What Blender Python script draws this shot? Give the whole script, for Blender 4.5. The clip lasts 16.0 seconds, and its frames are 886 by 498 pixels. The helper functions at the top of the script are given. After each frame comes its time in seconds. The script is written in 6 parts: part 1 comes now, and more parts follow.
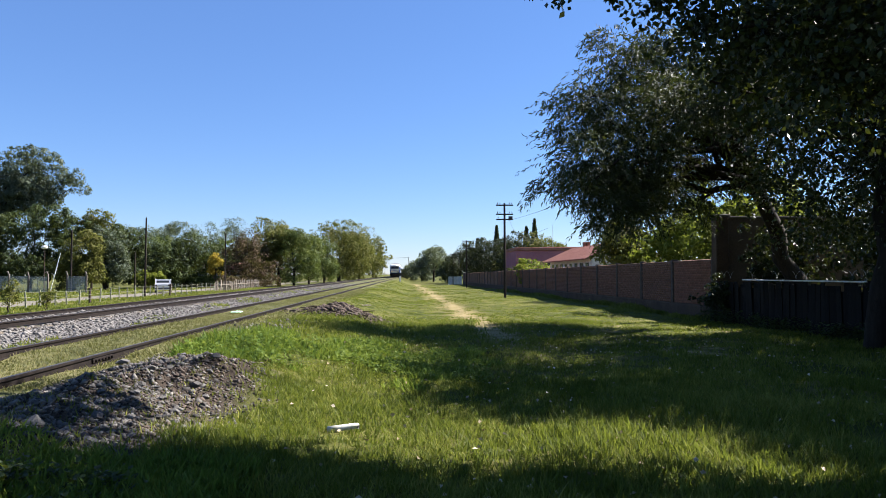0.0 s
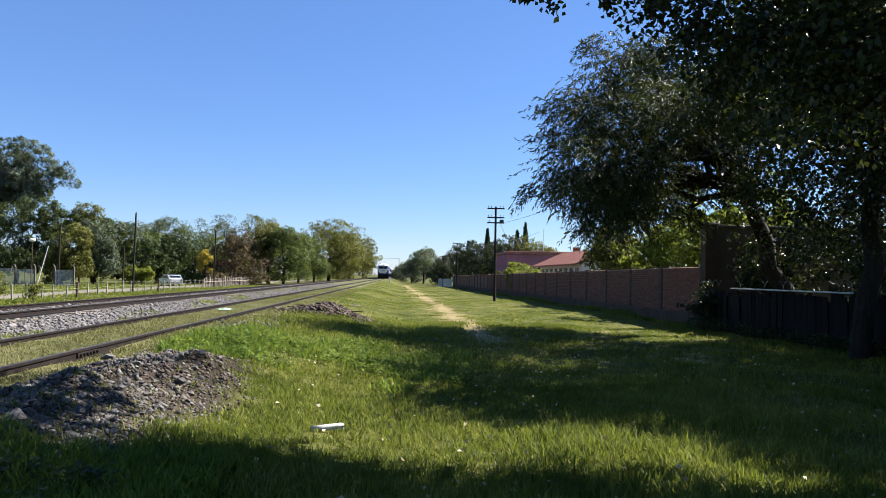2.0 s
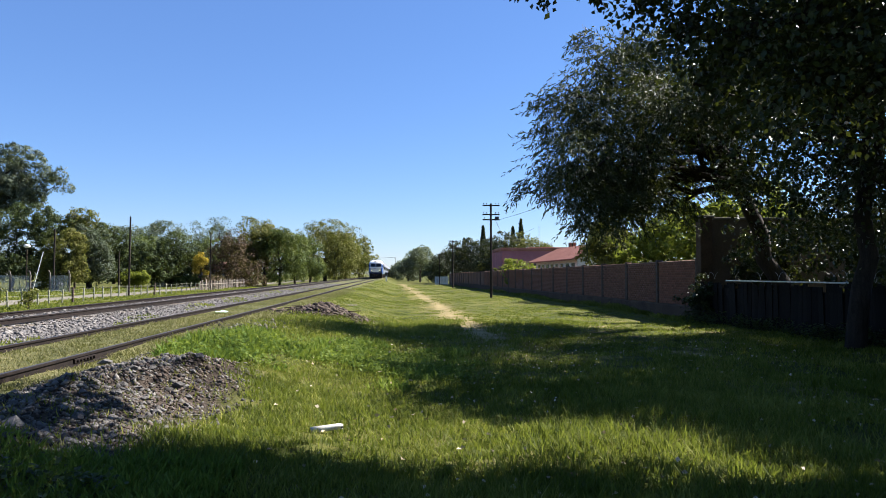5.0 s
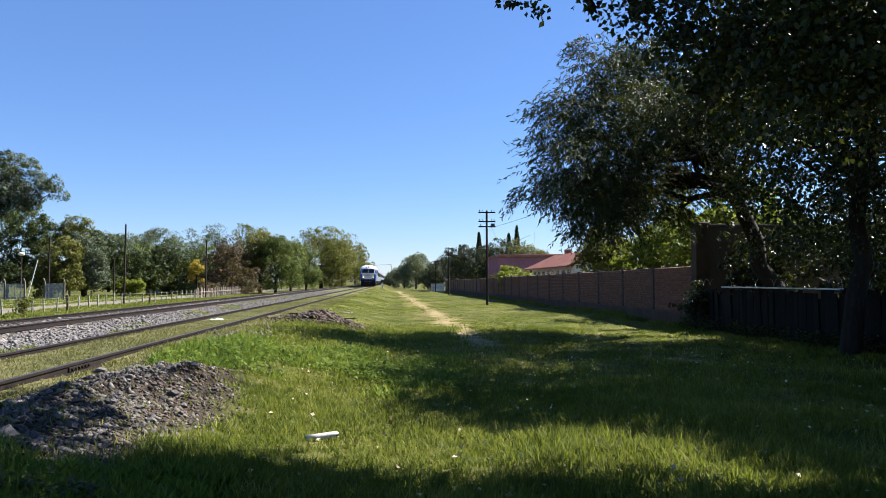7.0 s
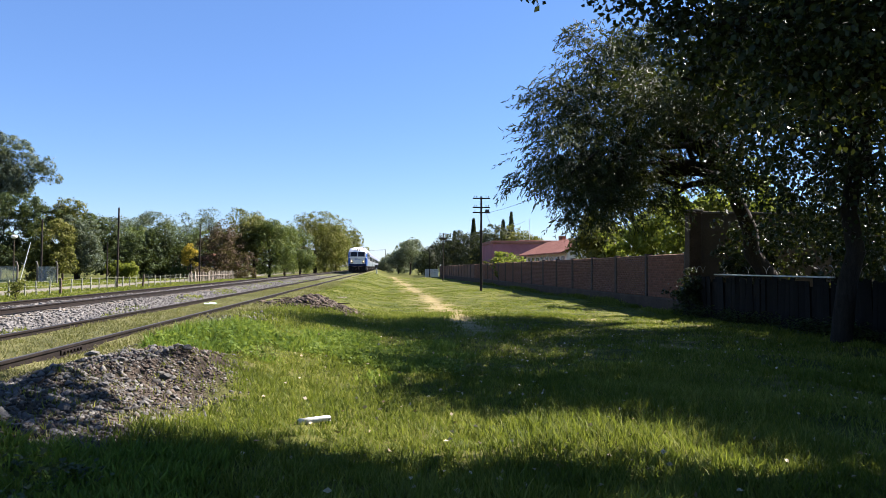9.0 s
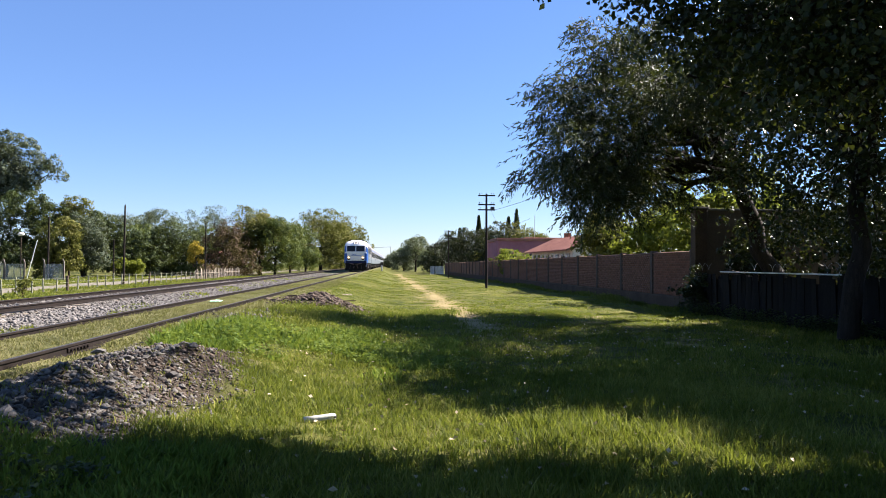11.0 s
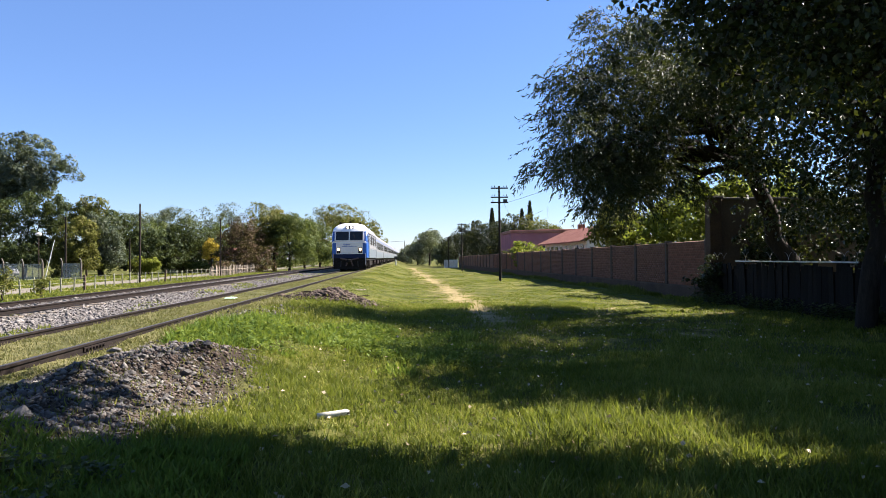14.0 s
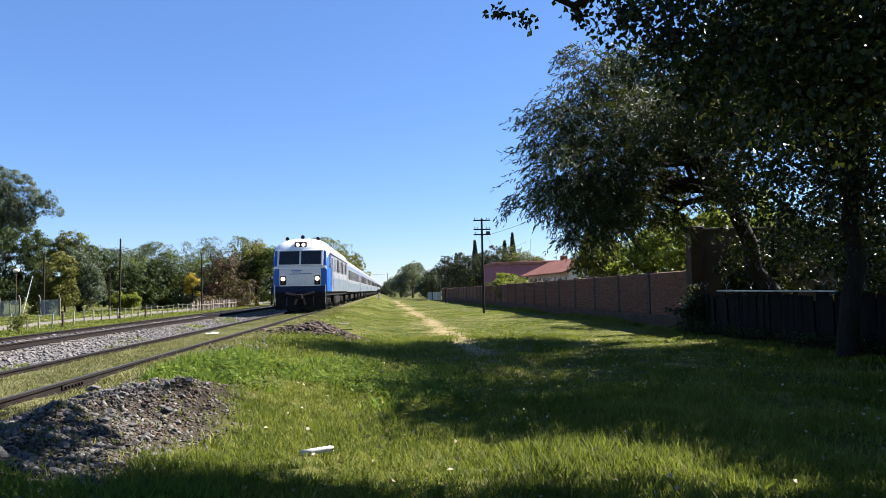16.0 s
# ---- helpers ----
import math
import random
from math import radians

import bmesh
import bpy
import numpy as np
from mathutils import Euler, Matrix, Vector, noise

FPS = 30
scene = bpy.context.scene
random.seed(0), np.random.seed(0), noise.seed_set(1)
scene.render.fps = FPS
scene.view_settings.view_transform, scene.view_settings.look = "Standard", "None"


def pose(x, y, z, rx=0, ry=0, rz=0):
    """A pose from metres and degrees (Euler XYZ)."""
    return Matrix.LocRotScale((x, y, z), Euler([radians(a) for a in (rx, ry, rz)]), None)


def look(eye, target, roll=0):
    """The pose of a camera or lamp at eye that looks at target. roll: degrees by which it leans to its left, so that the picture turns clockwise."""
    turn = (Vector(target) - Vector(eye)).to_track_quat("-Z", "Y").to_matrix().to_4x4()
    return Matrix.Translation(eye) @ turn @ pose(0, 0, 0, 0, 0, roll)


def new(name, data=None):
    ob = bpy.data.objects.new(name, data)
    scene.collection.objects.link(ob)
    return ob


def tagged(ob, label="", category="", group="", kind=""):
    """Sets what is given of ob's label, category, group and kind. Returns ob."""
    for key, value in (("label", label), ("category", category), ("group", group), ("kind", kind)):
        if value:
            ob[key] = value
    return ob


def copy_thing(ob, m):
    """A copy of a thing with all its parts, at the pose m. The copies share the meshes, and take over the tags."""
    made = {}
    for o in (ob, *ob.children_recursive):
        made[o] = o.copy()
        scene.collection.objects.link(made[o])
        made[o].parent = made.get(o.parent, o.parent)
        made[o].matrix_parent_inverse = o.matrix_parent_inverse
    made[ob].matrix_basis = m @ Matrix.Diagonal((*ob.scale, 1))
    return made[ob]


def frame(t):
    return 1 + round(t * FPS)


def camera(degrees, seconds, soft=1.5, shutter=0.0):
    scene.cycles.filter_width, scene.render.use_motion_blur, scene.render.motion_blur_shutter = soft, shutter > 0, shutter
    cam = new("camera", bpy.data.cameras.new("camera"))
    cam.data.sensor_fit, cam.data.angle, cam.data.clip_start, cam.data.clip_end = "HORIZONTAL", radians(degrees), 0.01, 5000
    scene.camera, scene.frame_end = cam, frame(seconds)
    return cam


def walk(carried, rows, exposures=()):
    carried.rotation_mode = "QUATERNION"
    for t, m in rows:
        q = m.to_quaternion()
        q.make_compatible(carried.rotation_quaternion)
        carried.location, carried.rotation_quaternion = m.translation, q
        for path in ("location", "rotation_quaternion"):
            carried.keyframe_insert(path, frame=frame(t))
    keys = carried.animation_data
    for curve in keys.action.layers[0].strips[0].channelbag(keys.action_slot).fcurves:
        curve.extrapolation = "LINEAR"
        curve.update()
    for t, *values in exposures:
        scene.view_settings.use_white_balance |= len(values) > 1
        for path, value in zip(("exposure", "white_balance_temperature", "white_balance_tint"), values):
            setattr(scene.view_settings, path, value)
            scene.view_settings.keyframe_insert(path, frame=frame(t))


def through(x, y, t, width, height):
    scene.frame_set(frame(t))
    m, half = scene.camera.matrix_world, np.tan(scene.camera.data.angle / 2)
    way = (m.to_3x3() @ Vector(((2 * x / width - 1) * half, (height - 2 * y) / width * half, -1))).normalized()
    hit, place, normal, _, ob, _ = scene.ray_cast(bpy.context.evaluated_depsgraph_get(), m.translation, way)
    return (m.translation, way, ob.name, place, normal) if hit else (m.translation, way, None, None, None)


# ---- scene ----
cam = camera(62.0, 16.0, soft=0.7)
walk(cam, [
    (0, pose(-0.036, 0.001, 1.588, 91.933, 0.163, -2.456)),
    (0.5, pose(-0.034, -0.001, 1.589, 91.991, -0.259, -2.622)),
    (1, pose(-0.023, 0.001, 1.595, 92.250, 0.188, -2.461)),
    (1.5, pose(-0.027, 0.002, 1.592, 92.668, -0.810, -2.592)),
    (2, pose(-0.022, 0.001, 1.586, 92.094, -1.136, -3.226)),
    (2.5, pose(-0.015, 0.001, 1.592, 91.911, -0.692, -3.210)),
    (3, pose(-0.015, 0.001, 1.591, 91.892, -0.383, -3.052)),
    (3.5, pose(-0.012, 0.000, 1.593, 91.611, -0.573, -3.112)),
    (4, pose(-0.020, -0.001, 1.591, 91.705, -0.290, -3.086)),
    (6.5, pose(-0.010, -0.004, 1.594, 92.332, 0.193, -3.880)),
    (7, pose(-0.011, -0.005, 1.595, 92.475, 0.152, -3.808)),
    (7.5, pose(-0.008, -0.004, 1.599, 92.402, -0.028, -3.821)),
    (8, pose(-0.010, -0.002, 1.593, 92.132, -0.256, -3.817)),
    (8.5, pose(-0.011, -0.003, 1.596, 91.653, -0.073, -4.117)),
    (9, pose(0.002, -0.006, 1.590, 91.366, -0.241, -4.255)),
    (11.5, pose(0.006, -0.007, 1.604, 91.131, -0.020, -3.613)),
    (12, pose(0.017, -0.012, 1.599, 91.791, 0.978, -4.001)),
    (12.5, pose(0.014, -0.012, 1.595, 91.728, 0.924, -4.922)),
    (13, pose(0.038, 0.009, 1.615, 91.273, 0.614, -4.196)),
    (13.5, pose(0.025, 0.013, 1.617, 90.783, 0.985, -3.244)),
    (14, pose(0.039, 0.012, 1.616, 90.625, 0.692, -2.760)),
    (14.5, pose(0.026, 0.014, 1.621, 91.096, 2.393, -2.672)),
    (15, pose(0.037, 0.007, 1.621, 92.489, 1.952, -3.536)),
    (15.5, pose(0.020, -0.012, 1.606, 92.732, 1.829, -3.701)),
    (16, pose(0.029, 0.008, 1.622, 93.118, 1.254, -4.056)),
], [(0.0, 1.88, 6250, 16), (4.0, 1.87, 6250, 16), (8.0, 1.89, 6250, 16), (9.0, 2.04, 6400, 17), (11.5, 2.06, 6550, 19), (12.5, 2.08, 6450, 17), (13.5, 2.08, 6600, 19), (14.5, 2.05, 6550, 19), (16.0, 1.96, 6250, 16)])

# ---- light ----
SUN_AZ, SUN_EL = 70.0, 42.0      # degrees from +y towards +x, and above the horizon
world = bpy.data.worlds.new("world")
scene.world = world
world.use_nodes = True
wn, wl = world.node_tree.nodes, world.node_tree.links
sky = wn.new("ShaderNodeTexSky")
sky.sky_type, sky.sun_disc = "NISHITA", False
sky.sun_elevation, sky.sun_rotation = radians(SUN_EL), radians(SUN_AZ)
sky.air_density, sky.dust_density, sky.ozone_density = 1.0, 0.0, 6.5
deep = wn.new("ShaderNodeHueSaturation")
deep.inputs["Hue"].default_value, deep.inputs["Saturation"].default_value, deep.inputs["Value"].default_value = 0.505, 1.10, 0.80
wl.new(sky.outputs[0], deep.inputs["Color"])
haze = wn.new("ShaderNodeMix")
haze.data_type = "RGBA"
haze.inputs[0].default_value, haze.inputs[7].default_value = 0.24, (1.55, 2.9, 5.8, 1)
wl.new(deep.outputs[0], haze.inputs[6])
wl.new(haze.outputs[2], wn["Background"].inputs[0])
wn["Background"].inputs[1].default_value = 0.052
sun_dir = Vector((math.sin(radians(SUN_AZ)) * math.cos(radians(SUN_EL)), math.cos(radians(SUN_AZ)) * math.cos(radians(SUN_EL)), math.sin(radians(SUN_EL))))
sun = new("sun", bpy.data.lights.new("sun", "SUN"))
sun.data.energy, sun.data.angle, sun.data.color = 5.0, radians(0.53), (1.0, 0.95, 0.86)
sun.matrix_world = look(sun_dir * 100, (0, 0, 0))


# ---- materials ----
def material(name, rough=0.8, metal=0.0):
    m = bpy.data.materials.new(name)
    m.use_nodes = True
    b = m.node_tree.nodes["Principled BSDF"]
    b.inputs["Roughness"].default_value, b.inputs["Metallic"].default_value = rough, metal
    return m, m.node_tree.nodes, m.node_tree.links, b


def ramp(n, l, source, stops):
    r = n.new("ShaderNodeValToRGB")
    e = r.color_ramp.elements
    while len(e) < len(stops):
        e.new(0.5)
    for k, (p, c) in zip(e, stops):
        k.position, k.color = p, (*c, 1) if len(c) == 3 else c
    l.new(source, r.inputs[0])
    return r.outputs[0]


def noise_tex(n, l, vec, scale, detail=4.0, rough=0.6):
    t = n.new("ShaderNodeTexNoise")
    t.inputs["Scale"].default_value, t.inputs["Detail"].default_value, t.inputs["Roughness"].default_value = scale, detail, rough
    l.new(vec, t.inputs["Vector"])
    return t.outputs["Fac"]


def mix(n, l, fac, a, b, mode="MIX"):
    m = n.new("ShaderNodeMix")
    m.data_type, m.blend_type = "RGBA", mode
    for sock, v in ((m.inputs[0], fac), (m.inputs[6], a), (m.inputs[7], b)):
        if isinstance(v, bpy.types.NodeSocket):
            l.new(v, sock)
        else:
            sock.default_value = v if isinstance(v, float) else (*v, 1)
    return m.outputs[2]


def calc(n, l, op, a, b=0.0, c=None, clamp=False):
    m = n.new("ShaderNodeMath")
    m.operation, m.use_clamp = op, clamp
    for sock, v in zip(m.inputs, (a, b, c)):
        if v is None:
            continue
        if isinstance(v, bpy.types.NodeSocket):
            l.new(v, sock)
        else:
            sock.default_value = v
    return m.outputs[0]


def bump(n, l, b, height, strength=0.3, dist=0.02):
    k = n.new("ShaderNodeBump")
    k.inputs["Strength"].default_value, k.inputs["Distance"].default_value = strength, dist
    l.new(height, k.inputs["Height"])
    l.new(k.outputs[0], b.inputs["Normal"])


def surface(name, c1, c2, scale=3.0, rough=0.8, metal=0.0, grain=30.0, bumps=0.2, stretch=(1, 1, 1), vary=0.0, spec=None):
    """Paint, wood, stone or metal: two colours mixed by noise at two scales, with fine relief."""
    m, n, l, b = material(name, rough, metal)
    b.inputs["Specular IOR Level"].default_value = (0.12 if rough > 0.75 else 0.4) if spec is None else spec
    tc, mp = n.new("ShaderNodeTexCoord"), n.new("ShaderNodeMapping")
    mp.inputs["Scale"].default_value = stretch
    l.new(tc.outputs["Object"], mp.inputs["Vector"])
    big, fine = noise_tex(n, l, mp.outputs[0], scale), noise_tex(n, l, mp.outputs[0], grain, 3)
    f = calc(n, l, "MULTIPLY_ADD", fine, 0.5, calc(n, l, "MULTIPLY", big, 0.6))
    col = ramp(n, l, f, [(0.35, c1), (0.72, c2)])
    if vary:
        oi, hs = n.new("ShaderNodeObjectInfo"), n.new("ShaderNodeHueSaturation")
        l.new(col, hs.inputs["Color"])
        l.new(calc(n, l, "MULTIPLY_ADD", oi.outputs["Random"], 2 * vary, 1 - vary), hs.inputs["Value"])
        col = hs.outputs[0]
    l.new(col, b.inputs["Base Color"])
    if bumps:
        bump(n, l, b, fine, bumps, 0.01)
    return m


def leaf_material(name, c1, c2, c3, through=0.35, rough=0.6, spec=0.12):
    """Leaves or blades: colour varies from piece to piece, light shines through."""
    m, n, l, b = material(name, rough)
    g, tc = n.new("ShaderNodeNewGeometry"), n.new("ShaderNodeTexCoord")
    big = noise_tex(n, l, tc.outputs["Object"], 0.35, 3)
    mid = noise_tex(n, l, tc.outputs["Object"], 1.5, 3)
    f = calc(n, l, "MULTIPLY_ADD", mid, 0.9, calc(n, l, "MULTIPLY_ADD", g.outputs["Random Per Island"], 0.65, calc(n, l, "MULTIPLY_ADD", big, 1.3, -0.92)))
    col = ramp(n, l, f, [(0.1, c1), (0.5, c2), (0.95, c3)])
    l.new(col, b.inputs["Base Color"])
    b.inputs["Specular IOR Level"].default_value = spec
    t, mx = n.new("ShaderNodeBsdfTranslucent"), n.new("ShaderNodeMixShader")
    l.new(mix(n, l, 0.42, col, (0.30, 0.36, 0.04), "MIX"), t.inputs["Color"])
    mx.inputs[0].default_value = through
    l.new(b.outputs[0], mx.inputs[1])
    l.new(t.outputs[0], mx.inputs[2])
    l.new(mx.outputs[0], n["Material Output"].inputs["Surface"])
    return m


def glow(name, colour, strength):
    m, n, l, b = material(name, 0.3)
    b.inputs["Base Color"].default_value = (*colour, 1)
    b.inputs["Emission Color"].default_value, b.inputs["Emission Strength"].default_value = (*colour, 1), strength
    return m


def band(n, l, x, lo, hi, soft):
    """1 where lo < x < hi, with soft edges."""
    a = calc(n, l, "MULTIPLY_ADD", x, 1 / soft, -lo / soft + 0.5, True)
    b = calc(n, l, "MULTIPLY_ADD", x, -1 / soft, hi / soft + 0.5, True)
    return calc(n, l, "MULTIPLY", a, b)


def ground_material():
    m, n, l, b = material("grass_and_earth", 0.95)
    b.inputs["Specular IOR Level"].default_value = 0.08
    tc, sp = n.new("ShaderNodeTexCoord"), n.new("ShaderNodeSeparateXYZ")
    v = tc.outputs["Object"]
    l.new(v, sp.inputs[0])
    x, y = sp.outputs[0], sp.outputs[1]
    big, mid, fine = noise_tex(n, l, v, 0.12, 5), noise_tex(n, l, v, 0.9, 5), noise_tex(n, l, v, 14, 5, 0.75)
    f = calc(n, l, "ADD", calc(n, l, "MULTIPLY", mid, 0.5), calc(n, l, "ADD", calc(n, l, "MULTIPLY", fine, 0.35), calc(n, l, "MULTIPLY", big, 0.25)))
    grass = ramp(n, l, f, [(0.36, (0.014, 0.022, 0.004)), (0.52, (0.050, 0.060, 0.011)), (0.68, (0.140, 0.128, 0.038))])
    wob = calc(n, l, "MULTIPLY_ADD", mid, 1.6, -0.8)
    xw = calc(n, l, "ADD", x, calc(n, l, "MULTIPLY", wob, 0.6))
    earth = ramp(n, l, f, [(0.38, (0.17, 0.125, 0.060)), (0.66, (0.35, 0.27, 0.145))])
    # foot path: x runs from 2.9 near by to 1.0 far off
    px = calc(n, l, "SUBTRACT", xw, calc(n, l, "MULTIPLY_ADD", y, -0.011, 2.75))
    path = calc(n, l, "MULTIPLY", band(n, l, px, -0.75, 0.75, 1.1), band(n, l, y, 17, 175, 5.0))
    path = calc(n, l, "MULTIPLY", path, calc(n, l, "MULTIPLY_ADD", mid, 3.0, -0.6, True))
    col = mix(n, l, calc(n, l, "MULTIPLY", path, 0.62), grass, earth)
    # bare patches in the shade by the fence
    bare = calc(n, l, "MULTIPLY", band(n, l, x, 4.5, 10.6, 2.0), band(n, l, y, 8, 26, 5.0))
    bare = calc(n, l, "MULTIPLY", bare, calc(n, l, "MULTIPLY_ADD", noise_tex(n, l, v, 0.45, 4), 6.0, -3.2, True))
    col = mix(n, l, bare, col, earth)
    # ballast under and between the tracks
    stone = n.new("ShaderNodeTexVoronoi")
    stone.inputs["Scale"].default_value = 17
    l.new(v, stone.inputs["Vector"])
    cell = ramp(n, l, stone.outputs["Color"], [(0.1, (0.055, 0.052, 0.048)), (0.5, (0.125, 0.117, 0.109)), (0.9, (0.225, 0.213, 0.198))])
    bal = band(n, l, xw, -13.0, -6.35, 0.5)
    soil = calc(n, l, "MULTIPLY", band(n, l, xw, -3.95, -1.95, 0.5), band(n, l, y, 3.5, 11.2, 1.0))
    weeds = calc(n, l, "MULTIPLY", calc(n, l, "MULTIPLY_ADD", noise_tex(n, l, v, 0.55, 5), 7.0, calc(n, l, "MULTIPLY_ADD", y, 0.028, -5.0), True), 0.75)
    bal = calc(n, l, "MULTIPLY", bal, calc(n, l, "SUBTRACT", 1.0, weeds))
    col = mix(n, l, bal, col, cell)
    col = mix(n, l, soil, col, ramp(n, l, f, [(0.38, (0.022, 0.017, 0.013)), (0.56, (0.048, 0.038, 0.029)), (0.70, (0.15, 0.120, 0.080))]))
    # dry, dusty grass on the near track
    dry = calc(n, l, "MULTIPLY", band(n, l, xw, -6.5, -3.6, 0.6), 0.62)
    col = mix(n, l, dry, col, ramp(n, l, f, [(0.36, (0.045, 0.047, 0.020)), (0.55, (0.105, 0.103, 0.047)), (0.70, (0.17, 0.155, 0.09))]))
    # road beyond the far fence
    road = calc(n, l, "MULTIPLY", band(n, l, xw, -29.6, -25.6, 0.8), band(n, l, y, -200, 230, 4.0))
    col = mix(n, l, road, col, ramp(n, l, f, [(0.35, (0.10, 0.092, 0.070)), (0.7, (0.175, 0.16, 0.128))]))
    l.new(col, b.inputs["Base Color"])
    bump(n, l, b, calc(n, l, "MULTIPLY_ADD", bal, calc(n, l, "MULTIPLY", stone.outputs["Distance"], -2.0), fine), 0.7, 0.05)
    return m


def rusty_material():
    return surface("rail_rust", (0.007, 0.0055, 0.005), (0.021, 0.016, 0.013), 4, 0.8, 0.2, 60, 0.3)


GROUND = ground_material()
RUST = rusty_material()
RAIL_TOP = surface("worn_rail_head", (0.021, 0.0204, 0.021), (0.051, 0.0498, 0.0498), 5, 0.55, 0.35, 40, 0.1, (1, 0.05, 1))
SLEEPER = surface("grey_timber", (0.08, 0.065, 0.05), (0.22, 0.19, 0.15), 3, 0.9, 0, 25, 0.5, (1, 6, 6), 0.25)
STONE = surface("ballast_stone", (0.045, 0.042, 0.039), (0.14, 0.133, 0.122), 9, 0.9, 0, 40, 0.4, vary=0.35)
# Pole wood is darkened so the poles stand as silhouettes against the sky.
POLE = surface("silhouette_pole", (0.010, 0.008, 0.007), (0.034, 0.027, 0.022), 3, 0.9, 0, 18, 0.5, (6, 6, 0.6))
WOOD = surface("weathered_pole", (0.035, 0.026, 0.02), (0.10, 0.075, 0.055), 3, 0.9, 0, 18, 0.5, (6, 6, 0.6))
BARK = surface("bark", (0.008, 0.0065, 0.005), (0.032, 0.026, 0.02), 4, 0.95, 0, 22, 0.8, (4, 4, 0.7))
BRICK = surface("old_brick", (0.105, 0.046, 0.029), (0.195, 0.092, 0.060), 1.2, 0.9, 0, 20, 0.3, vary=0.22)
MORTAR = surface("grey_mortar", (0.115, 0.064, 0.042), (0.18, 0.105, 0.070), 2, 0.95, 0, 25, 0.4)
# Blotched concrete, darkened to carry the shade at wall foot and end pier.
FOOTING = surface("shade_dark_concrete", (0.030, 0.020, 0.013), (0.095, 0.064, 0.043), 0.9, 0.9, 0, 22, 0.35)
CONCRETE = surface("stained_concrete", (0.0595, 0.0544, 0.04675), (0.1445, 0.1318, 0.1148), 1.5, 0.9, 0, 22, 0.35)
PLASTER = surface("old_render", (0.05, 0.037, 0.026), (0.11, 0.080, 0.055), 0.8, 0.95, 0, 16, 0.4)
POST_DARK = surface("dark_post", (0.045, 0.034, 0.028), (0.11, 0.085, 0.07), 3, 0.9, 0, 20, 0.3)
WHITEWASH = surface("whitewash", (0.42, 0.41, 0.37), (0.72, 0.71, 0.66), 4, 0.85, 0, 25, 0.2)
# Board colour is darkened to hold the deep shade under the trees.
BOARD = surface("shade_dark_board", (0.004, 0.0036, 0.0032), (0.017, 0.015, 0.013), 2, 0.9, 0, 20, 0.4, (4, 4, 0.5), 0.35)
STEEL = surface("galvanised_wire", (0.30, 0.30, 0.31), (0.55, 0.55, 0.56), 8, 0.45, 0.8, 30, 0.05)
CABLE = surface("black_cable", (0.015, 0.015, 0.015), (0.04, 0.04, 0.04), 5, 0.6, 0, 30, 0)
TRAIN_WHITE = surface("white_train_paint", (0.64, 0.65, 0.66), (0.76, 0.77, 0.78), 0.7, 0.35, 0, 8, 0.02)
TRAIN_BLUE = surface("blue_train_paint", (0.008, 0.062, 0.25), (0.014, 0.095, 0.34), 0.8, 0.35, 0, 8, 0.02)
TRAIN_SKY = surface("pale_blue_train_paint", (0.085, 0.112, 0.130), (0.13, 0.158, 0.175), 0.7, 0.4, 0, 8, 0.02)
TRAIN_NAVY = surface("navy_train_paint", (0.006, 0.012, 0.036), (0.012, 0.021, 0.06), 0.8, 0.45, 0, 8, 0.03)
TRAIN_NAVY.node_tree.nodes["Principled BSDF"].inputs["Specular IOR Level"].default_value = 0.12
UNDER = surface("grimy_underframe", (0.006, 0.0054, 0.0054), (0.0204, 0.018, 0.0162), 3, 0.85, 0.1, 20, 0.3)
DULL_RED = surface("faded_red_oxide", (0.07, 0.045, 0.04), (0.14, 0.10, 0.09), 3, 0.8, 0.1, 20, 0.2)
GLASS = surface("dark_tinted_glass", (0.010, 0.012, 0.014), (0.022, 0.025, 0.028), 0.5, 0.22, 0, 5, 0)
GLASS.node_tree.nodes["Principled BSDF"].inputs["Specular IOR Level"].default_value = 0.25
# Grimy white, darkened further so the sunlit train sides don't render too bright.
TRAIN_SUN_OFFSET = surface("grimy_sun_offset_white", (0.115, 0.12, 0.122), (0.195, 0.20, 0.202), 1.6, 0.55, 0, 8, 0.02, (1, 0.4, 1))
# Dull white; the warm tint stands in for light bounced off the ground.
TRAIN_GREY = surface("bounce_warmed_dull_white", (0.55, 0.525, 0.50), (0.67, 0.645, 0.615), 1.2, 0.5, 0, 8, 0.02)
LAMP = glow("lit_headlamp", (1.0, 0.72, 0.36), 0.85)
TOP_LAMP = glow("lit_top_lamp", (1.0, 0.93, 0.80), 0.6)
# Feathery and broad leaves are set near black to carry their backlit shade.
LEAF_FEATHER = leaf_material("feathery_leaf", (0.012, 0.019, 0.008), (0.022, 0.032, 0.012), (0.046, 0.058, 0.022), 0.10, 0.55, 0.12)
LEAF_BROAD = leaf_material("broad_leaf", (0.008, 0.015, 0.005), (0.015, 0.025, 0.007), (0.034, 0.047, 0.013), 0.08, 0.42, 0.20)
LEAF_GREEN = leaf_material("green_leaf", (0.020, 0.036, 0.011), (0.045, 0.070, 0.019), (0.118, 0.140, 0.045), 0.25)
LEAF_DARK = leaf_material("dark_leaf", (0.011, 0.020, 0.008), (0.026, 0.041, 0.014), (0.062, 0.082, 0.029), 0.15)
LEAF_CONIFER = leaf_material("conifer_needle", (0.008, 0.013, 0.007), (0.016, 0.024, 0.012), (0.036, 0.047, 0.022), 0.08)
# Grey-green tone that also stands in for haze on the distant rows.
LEAF_GREY = leaf_material("grey_green_leaf", (0.026, 0.038, 0.026), (0.056, 0.074, 0.052), (0.120, 0.140, 0.096), 0.2)
